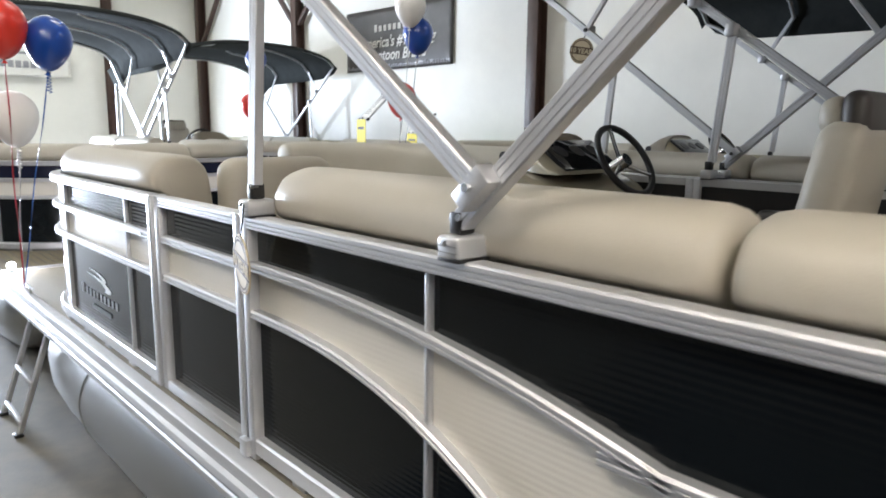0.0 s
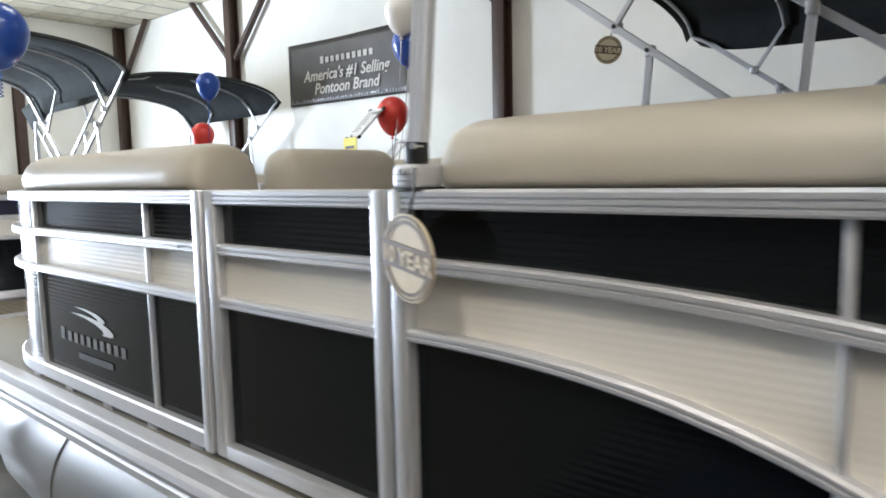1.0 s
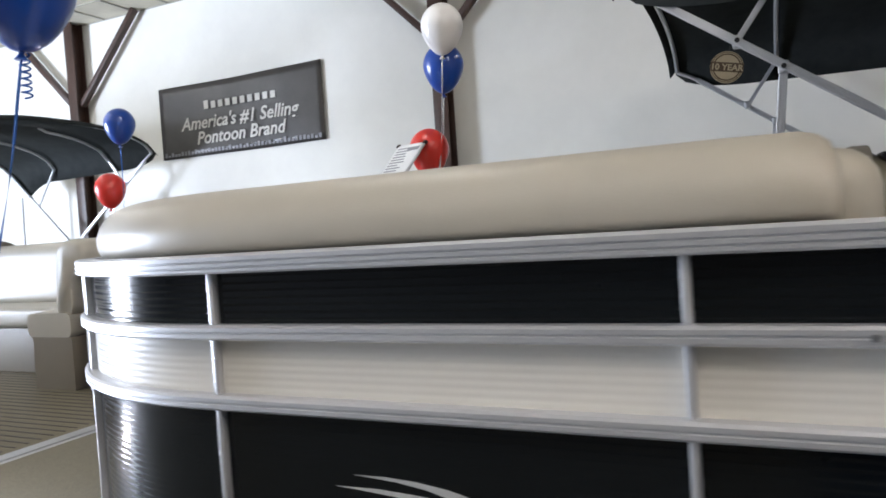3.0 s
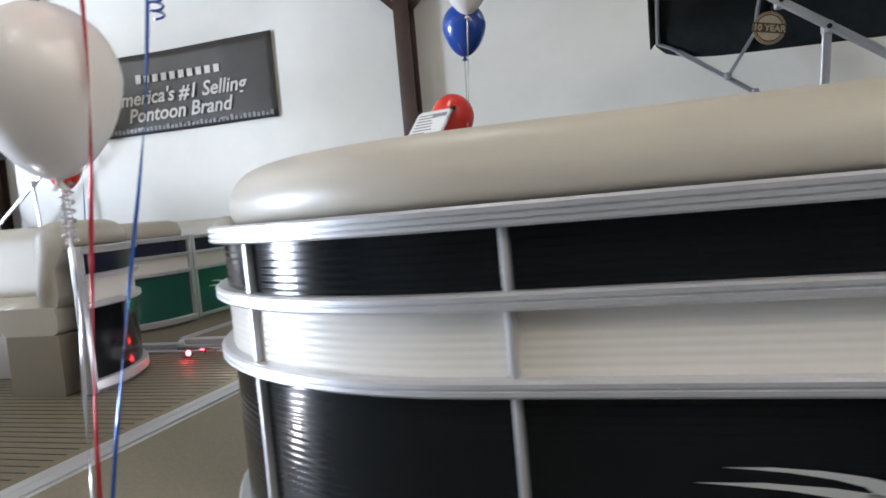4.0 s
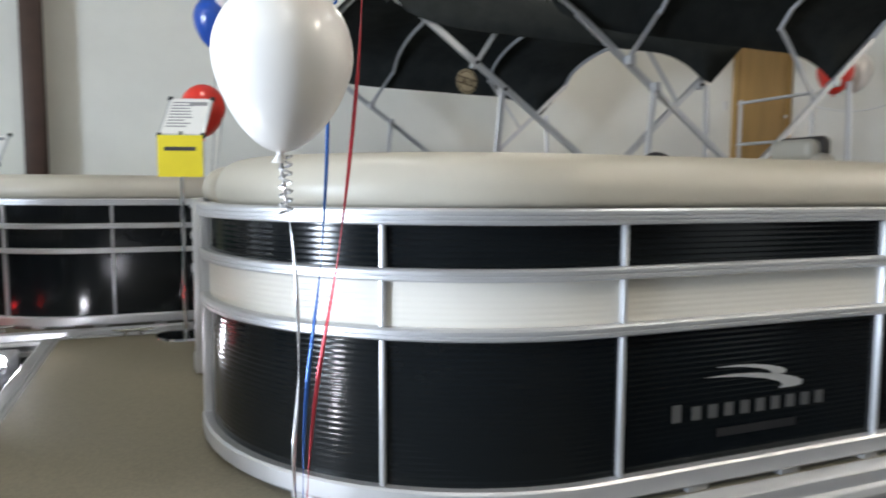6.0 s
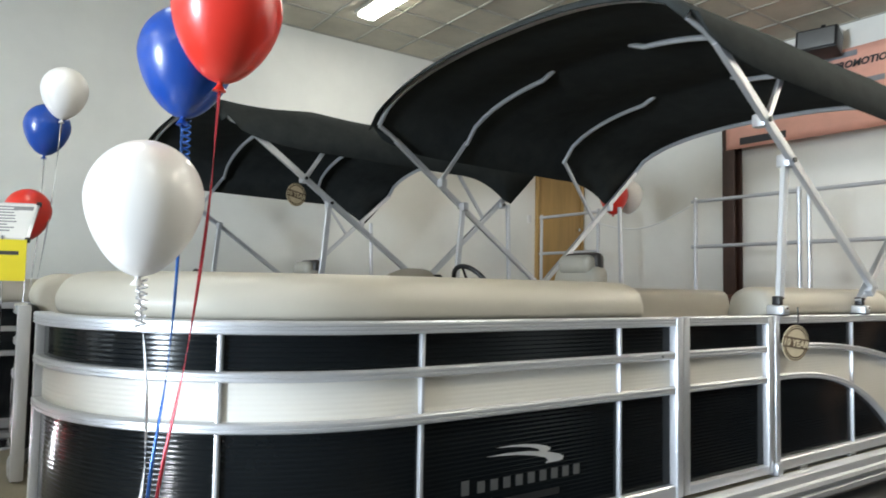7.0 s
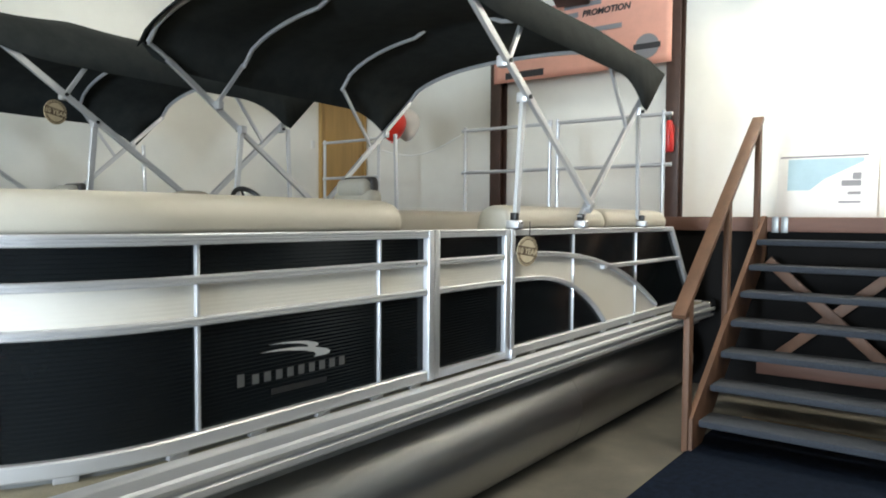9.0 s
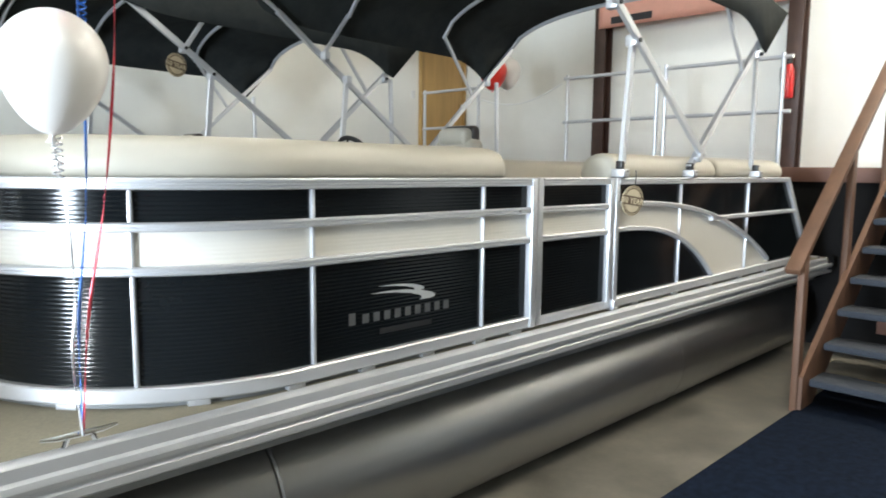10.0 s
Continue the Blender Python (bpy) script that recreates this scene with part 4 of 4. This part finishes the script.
# ---------------------------------------------------------------- banners
def banner(name, label, m, w, h, material, ripple=0.012):
    t = thing(name, label, "banner", m)
    bm = bmesh.new()
    nx, ny = 30, 10
    rows = []
    for j in range(ny + 1):
        rows.append([bm.verts.new((w * i / nx, h * j / ny - 0.012 * math.sin(math.pi * i / nx) * (1 if j == ny else 0.4),
                                   ripple * math.sin(7.0 * i / nx + 2.0 * j / ny) * math.sin(math.pi * i / nx))) for i in range(nx + 1)])
    for a, c in zip(rows, rows[1:]):
        for i in range(nx):
            bm.faces.new((a[i], a[i + 1], c[i + 1], c[i]))
    s = part("sheet", bm, material, t)
    mod = s.modifiers.new("thick", "SOLIDIFY")
    mod.thickness = 0.003
    mod.offset = -1
    return t


bn = banner("wall_banner", "charcoal vinyl banner with pale printed words on the wall", pose(-5.44, NORTH - 0.03, 2.77, 90, 0, 0), 2.68, 0.97, M_BANNER)
for k in range(10):
    u, h = 0.80 + 0.122 * k, 0.715 if k == 0 else 0.695
    part("name_bar", outline([(u, 0.605), (u + 0.075, 0.605), (u + 0.075, h), (u, h)], 0.001, pose(0, 0, 0.012)), M_BANLET, bn)
text_mesh("printed_word", "America's #1 Selling", 0.235, pose(1.34, 0.36, 0.014), M_BANLET, bn, align="CENTER", shear=0.25, offset=0.004)
text_mesh("printed_word", "Pontoon Brand", 0.235, pose(1.36, 0.155, 0.014), M_BANLET, bn, align="CENTER", shear=0.25, offset=0.004)
bm = bmesh.new()
for k in range(44):
    h = 0.02 + 0.05 * random.random()
    box(0.05 + 0.059 * k, 0.05 + 0.059 * k + 0.04, 0.03, 0.03 + h, 0.010, 0.013, 0, bm)
part("printed_skyline", bm, M_GREYINK, bn, "row of small grey picture shapes")

ob_ = banner("promotion_banner", "salmon coloured promotion banner across the end wall", pose(EAST - 0.23, 3.41, 3.56, 90, 0, -90), 2.53, 0.95, M_ORANGE)
text_mesh("printed_word", "PROMOTION", 0.108, pose(1.36, 0.715, 0.016), M_INK, ob_, shear=0.2, offset=0.004)
bm = bmesh.new()
box(1.08, 1.30, 0.72, 0.785, 0.012, 0.015, 0, bm)
box(1.10, 1.62, 0.84, 0.90, 0.012, 0.015, 0, bm)
box(1.45, 1.90, 0.50, 0.56, 0.012, 0.015, 0, bm)
part("printed_bar", bm, M_GREYINK, ob_, "dark unreadable print")
bm = bmesh.new()
bmesh.ops.create_circle(bm, cap_ends=True, radius=0.15, segments=28, matrix=pose(2.23, 0.22, 0.018))
part("printed_badge", bm, M_GREYINK, ob_, "grey round badge print")
part("badge_band", box(2.06, 2.40, 0.185, 0.255, 0.019, 0.021, 0), M_INK, ob_, "dark band across the badge")
part("printed_strip", box(0.20, 0.80, 0.04, 0.13, 0.012, 0.015, 0), M_INK, ob_, "dark picture strip")
wb = banner("white_banner", "white vinyl banner with dark unreadable print on the west wall", pose(WEST + 0.23, 0.4, 2.78, 90, 0, 90), 2.8, 0.60, M_BANW)
bm = bmesh.new()
for k in range(10):
    box(1.3 + 0.13 * k, 1.3 + 0.13 * k + 0.10, 0.16, 0.29, 0.012, 0.015, 0, bm)
box(1.4, 2.5, 0.42, 0.47, 0.012, 0.015, 0, bm)
part("printed_bar", bm, M_GREYINK, wb, "grey band of print")


def wall_speaker(y, turn):
    sp = thing("wall_speaker", "grey box loudspeaker hung under the ceiling", "speaker", pose(EAST - 0.42, y, CEIL - 0.30, 0, 14, turn), "loudspeakers")
    part("cabinet", box(-0.13, 0.13, -0.22, 0.22, -0.14, 0.14, 0.02), M_DARK, sp)
    part("grille", box(-0.142, -0.131, -0.19, 0.19, -0.11, 0.11, 0.004), M_SKIRT, sp, "grey metal grille")
    part("bracket", bar((0.1, 0, 0.0), (0.13, 0, 0.325), 0.05, 0.02), M_DARK, sp)


wall_speaker(2.12, 12)
wall_speaker(-0.40, -8)

# fire extinguisher on the end wall column
fe = thing("fire_extinguisher", "small red fire extinguisher hung on a column", "extinguisher", Matrix.Translation((EAST - 0.30, 0.865, PZ + 0.79)))
part("cylinder", tube([(0, 0, 0), (0, 0, 0.01), (0, 0, 0.30), (0, 0, 0.36), (0, 0, 0.38)], 0.055, 16, radii=[0.05, 0.056, 0.056, 0.035, 0.02]), M_RED, fe)
part("valve", box(-0.03, 0.05, -0.02, 0.02, 0.375, 0.44, 0.006), M_DARK, fe)
part("hose", tube(smooth_line([(0.04, 0, 0.40), (0.02, 0.09, 0.36), (0.0, 0.085, 0.15)], 6), 0.010, 8), M_DARK, fe)

# display board leaning on the landing
ps = thing("poster", "white display board with pale blue picture on the landing", "poster", pose(EAST - 0.22, -0.32, PZ + 0.01, 90 - 6, 0, -90))
part("board", box(0, 0.95, 0, 0.72, -0.012, 0, 0.002), M_PAPER, ps)
part("printed_sky", outline([(0.10, 0.30), (0.32, 0.30), (0.46, 0.42), (0.82, 0.60), (0.82, 0.64), (0.10, 0.64)], 0.001, pose(0, 0, 0.001)), M_PALEBLUE, ps, "pale blue printed sky")
bm = bmesh.new()
box(0.02, 0.86, 0.655, 0.675, 0.001, 0.003, 0, bm)
box(0.62, 0.80, 0.34, 0.40, 0.001, 0.003, 0, bm)
box(0.72, 0.80, 0.41, 0.48, 0.001, 0.003, 0, bm)
box(0.60, 0.80, 0.16, 0.18, 0.001, 0.003, 0, bm)
box(0.68, 0.80, 0.25, 0.28, 0.001, 0.003, 0, bm)
part("printed_bar", bm, M_GREYINK, ps, "dark unreadable print")
bs = thing("bracket_pair", "pair of galvanised post brackets on the fascia", "bracket")
for y in (-0.58, -0.66):
    part("strap", box(PX - 0.052, PX - 0.041, y - 0.03, y + 0.03, PZ - 0.135, PZ + 0.016, 0.003), M_SKIRT, bs)


# ---------------------------------------------------------------- balloons
def balloon(label, material, c, w, lean, tie, ribbon, group, curl=True):
    """A helium balloon with its knot, and a ribbon hanging to where it is tied."""
    t = thing("balloon", label, "balloon", None, group)
    bm = bmesh.new()
    prof = []
    n = 22
    for k in range(n + 1):
        a = math.pi * k / n
        z = math.cos(a)
        r = math.sin(a) * (1.0 if z > 0 else 1.0 - 0.20 * (-z) ** 1.3)
        prof.append((r * w / 2, z * (w * 0.53 if z > 0 else w * 0.68)))
    ringv = []
    for r, z in prof[1:-1]:
        ringv.append([bm.verts.new((r * math.cos(q), r * math.sin(q), z)) for q in [2 * math.pi * k / 32 for k in range(32)]])
    top, bot = bm.verts.new((0, 0, prof[0][1])), bm.verts.new((0, 0, prof[-1][1]))
    for k in range(32):
        bm.faces.new((top, ringv[0][k], ringv[0][(k + 1) % 32]))
        bm.faces.new((bot, ringv[-1][(k + 1) % 32], ringv[-1][k]))
    for a, b in zip(ringv, ringv[1:]):
        for k in range(32):
            bm.faces.new((a[k], b[k], b[(k + 1) % 32], a[(k + 1) % 32]))
    m = Matrix.Translation(c) @ pose(0, 0, 0, lean[0], lean[1], 0)
    bmesh.ops.transform(bm, matrix=m, verts=bm.verts)
    part("skin", bm, material, t, sharp=80)
    kz = prof[-1][1]
    bm = tube([m @ Vector((0, 0, kz + 0.012)), m @ Vector((0, 0, kz - 0.004)), m @ Vector((0, 0, kz - 0.020))], 0.01, 12, radii=[0.016, 0.006, 0.017])
    part("knot", bm, material, t)
    a, b = m @ Vector((0, 0, kz - 0.006)), Vector(tie)
    mid = (a + b) / 2 + Vector((0.012, -0.01, 0))
    pts = smooth_line([a, a.lerp(mid, 0.5) + Vector((0.01, 0.004, 0)), mid, mid.lerp(b, 0.5) + Vector((-0.012, 0.005, 0)), b], 10)
    bm = bmesh.new()
    prev = None
    for k, p in enumerate(pts):
        ang = k * 0.22
        s = Vector((math.cos(ang), math.sin(ang), 0)) * 0.004
        cur = (bm.verts.new(p - s), bm.verts.new(p + s))
        if prev:
            bm.faces.new((prev[0], prev[1], cur[1], cur[0]))
        prev = cur
    rb = part("ribbon", bm, ribbon, t, sharp=80)
    mod = rb.modifiers.new("thick", "SOLIDIFY")
    mod.thickness = 0.001
    if curl:
        pts = [a + Vector((0.012 * math.cos(k * 0.8) + 0.010, 0.012 * math.sin(k * 0.8), -0.0022 * k)) for k in range(52)]
        part("ribbon_curl", tube(pts, 0.0028, 5), ribbon, t)
    return t


TIE = (0.22, -0.055, 0.90)
G1, G2, G3, G4, G5 = "balloons tied at the bow cleat", "balloons tied by the sign stand", "balloons over the far bow", "balloons by the landing", "balloons by the stair"
balloon("white latex balloon on a silver ribbon over the bow", M_BALW, (0.20, -0.03, 1.893), 0.265, (4, 2), TIE, M_RIBW, G1)
balloon("blue latex balloon on a blue ribbon over the bow", M_BALB, (0.33, 0.152, 2.312), 0.252, (-4, 3), TIE, M_RIBB, G1)
balloon("red latex balloon on a red ribbon over the bow", M_BALR, (0.36, -0.083, 2.37), 0.265, (3, 3), TIE, M_RIBR, G1, False)
balloon("white latex balloon floating over the bows", M_BALW, (0.34, 2.77, 2.81), 0.252, (0, 3), (0.15, 2.72, 0.88), M_RIBW, G2, False)
balloon("blue latex balloon floating over the bows", M_BALB, (0.274, 2.906, 2.611), 0.252, (0, 3), (0.15, 2.72, 0.88), M_RIBW, G2, False)
balloon("red latex balloon floating beside a sign holder", M_BALR, (0.189, 2.801, 2.094), 0.244, (0, 3), (0.15, 2.72, 0.88), M_RIBW, G2, False)
balloon("blue latex balloon floating over the far boat", M_BALB, (-2.532, 2.895, 2.588), 0.235, (0, 3), (-2.5, 2.78, 0.88), M_RIBB, G3, False)
balloon("red latex balloon floating over the far boat", M_BALR, (-2.706, 2.907, 2.096), 0.235, (0, 3), (-2.5, 2.78, 0.88), M_RIBW, G3, False)
balloon("red latex balloon floating by the landing", M_BALR, (6.62, 4.08, 2.91), 0.36, (0, 3), (6.86, 4.57, PZ + 1.08), M_RIBW, G4, False)
balloon("white latex balloon floating by the landing", M_BALW, (6.95, 4.12, 2.95), 0.36, (0, 3), (6.86, 4.57, PZ + 1.08), M_RIBW, G4, False)

# cleat that holds the ribbons
cl = thing("mooring_cleat", "chrome mooring cleat on the bow deck edge", "cleat", Matrix.Translation((0.22, -0.03, ZD + 0.008)))
part("horn_bar", tube([(-0.10, 0, 0.035), (-0.06, 0, 0.030), (0, 0, 0.030), (0.06, 0, 0.030), (0.10, 0, 0.035)], 0.008, 10, radii=[0.004, 0.008, 0.010, 0.008, 0.004]), M_CHROME, cl)
for x in (-0.03, 0.03):
    part("leg", tube([(x * 1.4, 0, 0), (x, 0, 0.03)], 0.008, 8), M_CHROME, cl)


# ---------------------------------------------------------------- ten year tags
def tag(m, group="round warranty tags"):
    t = thing("round_tag", "round tan card tag reading 10 YEAR on a cord", "tag", m @ Matrix.Diagonal((1.12, 1.12, 1.12, 1)), group)
    bm = bmesh.new()
    bmesh.ops.create_cone(bm, cap_ends=True, segments=36, radius1=0.075, radius2=0.075, depth=0.004, matrix=pose(0, 0, 0, 90))
    part("card", bm, M_TAG, t)
    for r0, r1 in ((0.058, 0.064), (0.068, 0.0715)):
        bm = bmesh.new()
        for k in range(36):
            q0, q1 = 2 * math.pi * k / 36, 2 * math.pi * (k + 1) / 36
            bm.faces.new([bm.verts.new((r * math.cos(q), -0.0032, r * math.sin(q))) for r, q in ((r0, q0), (r1, q0), (r1, q1), (r0, q1))])
        part("printed_ring", bm, M_TAGD, t, smooth=False)
    part("printed_band", box(-0.074, 0.074, -0.0038, -0.0025, -0.022, 0.022, 0), M_TAGD, t, "brown band across the card")
    text_mesh("printed_word", "10 YEAR", 0.040, pose(0, -0.0042, -0.014, 90), M_TAG, t, align="CENTER", offset=0.001)
    part("cord", tube([(0, 0, 0.07), (0.004, 0.006, 0.11), (0, 0.012, 0.15)], 0.0025, 6), M_DARK, t)
    return t


tag(pose(3.075, -0.058, 1.474, 3, 8, -12))
tag(AT_C @ pose(3.212, -0.02, 2.386, 0, 10, 12))


# ---------------------------------------------------------------- sign holders
def sign_stand(x, y, z, rz, h):
    t = thing("sign_stand", "chrome floor sign holder with price sheet and yellow card", "sign", pose(x, y, z, 0, 0, rz), "sign holders")
    part("base", tube([(0, 0, 0), (0, 0, 0.012), (0, 0, 0.02)], 0.15, 28, radii=[0.15, 0.148, 0.03]), M_CHROME, t)
    part("pole", tube([(0, 0, 0.015), (0, 0, h - 0.10)], 0.011, 10), M_CHROME, t)
    fr = pose(0, 0, h - 0.12, 46, 0, 0)
    bm = box(-0.118, 0.118, 0, 0.30, -0.012, 0.0, 0.004)
    bmesh.ops.transform(bm, matrix=fr, verts=bm.verts)
    f = part("frame", bm, M_ALU, t)
    bm = box(-0.105, 0.105, 0.012, 0.288, 0.0005, 0.002, 0)
    bmesh.ops.transform(bm, matrix=fr, verts=bm.verts)
    part("price_sheet", bm, M_PAPER, f, "white printed sheet")
    bm = bmesh.new()
    for k in range(9):
        u = 0.255 - 0.024 * k
        box(-0.09, -0.01 + 0.05 * random.random(), u, u + 0.009, 0.002, 0.003, 0, bm)
    box(0.0, 0.095, 0.235, 0.265, 0.002, 0.003, 0, bm)
    bmesh.ops.transform(bm, matrix=fr, verts=bm.verts)
    part("printed_line", bm, M_GREYINK, f, "grey unreadable lines of print")
    for u, v in ((-0.112, 0.004), (0.112, 0.004), (-0.112, 0.296), (0.112, 0.296)):
        bm = box(u - 0.012, u + 0.012, v - 0.012, v + 0.012, -0.014, 0.005, 0.002)
        bmesh.ops.transform(bm, matrix=fr, verts=bm.verts)
        part("corner", bm, M_DARK, f)
    bm = box(-0.115, 0.115, -0.019, -0.014, h - 0.335, h - 0.12, 0)
    part("yellow_card", bm, M_YELLOW, t, "yellow printed card")
    part("printed_bar", box(-0.08, 0.08, -0.021, -0.0185, h - 0.20, h - 0.18, 0), M_INK, t, "dark unreadable print")


sign_stand(0.06, 2.50, ZD, -18, 1.175)
sign_stand(-1.17, 4.05, ZD - 0.01, -12, 1.06)


# ---------------------------------------------------------------- small lights at the bow corners
def nav_light(x, y, z, material, label, r=0.014):
    t = thing("bow_light", label, "light", Matrix.Translation((x, y, z)), "bow corner lights")
    part("base", box(-0.03, 0.03, -0.02, 0.02, 0, 0.014, 0.005), M_CHROME, t)
    bm = bmesh.new()
    bmesh.ops.create_uvsphere(bm, u_segments=12, v_segments=8, radius=r)
    bmesh.ops.translate(bm, vec=(0, 0, r + 0.010), verts=bm.verts)
    part("lens", bm, material, t, "glowing lens")


nav_light(-0.55, 0.02, ZD + 0.008, M_NAV, "glowing white light on the bow deck edge", 0.024)
nav_light(-0.742, 2.22, ZD - 0.037, M_NAV, "glowing white light on the bow deck edge", 0.024)
nav_light(-1.455, 3.0, ZD - 0.002, M_NAVR, "glowing red light on the bow deck edge")
nav_light(-1.50, 2.46, ZD - 0.037, M_NAVR, "glowing red light on the bow deck edge")
nav_light(-1.90, 5.60, ZD - 0.002, M_NAVG, "glowing green light on the bow deck edge")
for x, y, dz in ((-0.20, 2.56, 0.008), (-0.91, 2.98, -0.012), (-1.40, 2.53, -0.037), (-2.09, 2.50, -0.037)):
    copy_thing(cl, Matrix.Translation((x, y, ZD + dz)))

# red balloon and towing tube by the stair
balloon("red latex balloon tied to the stair rail", M_BALR, (4.86, -1.78, 3.10), 0.30, (0, 3), (5.6, -1.68, 1.86), M_RIBW, G5, False)
tt = thing("towing_tube", "black inflatable towing tube hung against the stair rail", "inflatable", pose(4.80, -2.17, 2.13, 0, 8, 28))
bm = bmesh.new()
tube([(0, 0.40 * math.cos(q), 0.40 * math.sin(q)) for q in [2 * math.pi * k / 40 for k in range(41)]], 0.14, 16, bm, caps=False)
part("ring", bm, M_VINYLD, tt, "dark brown outer ring", sharp=80)
bm = bmesh.new()
bmesh.ops.create_cone(bm, cap_ends=True, segments=40, radius1=0.42, radius2=0.36, depth=0.16, matrix=pose(0, 0, 0, 0, 90, 0))
part("cover", bm, M_TINT, tt, "glossy black cover")
part("strap", bar((0.0, 0.40, 0.40), (0.15, 0.40, -0.75), 0.03, 0.006), M_DARK, tt)

# folding metal trestle on the floor under the bow
tr = thing("trestle", "folding metal trestle on the floor below the bow", "trestle", Matrix.Translation((0.10, -0.16, 0)))
for x in (-0.30, 0.13):
    part("leg", bar((x, 0.0, 0.0), (x - 0.06, 0.24, 0.66), 0.03, 0.03), M_ALU, tr)
    part("leg", bar((x, 0.50, 0.0), (x - 0.06, 0.26, 0.66), 0.03, 0.03), M_ALU, tr)
    part("foot", box(x - 0.025, x + 0.025, -0.025, 0.025, 0.0, 0.02, 0.004), M_DARK, tr)
    part("foot", box(x - 0.025, x + 0.025, 0.475, 0.525, 0.0, 0.02, 0.004), M_DARK, tr)
part("cross_bar", bar((-0.30, 0.02, 0.08), (0.13, 0.02, 0.08), 0.025, 0.025), M_ALU, tr)
part("cross_bar", bar((-0.32, 0.10, 0.30), (0.11, 0.10, 0.30), 0.025, 0.025), M_ALU, tr)
part("top_beam", bar((-0.42, 0.25, 0.66), (0.13, 0.25, 0.66), 0.05, 0.05), M_ALU, tr)
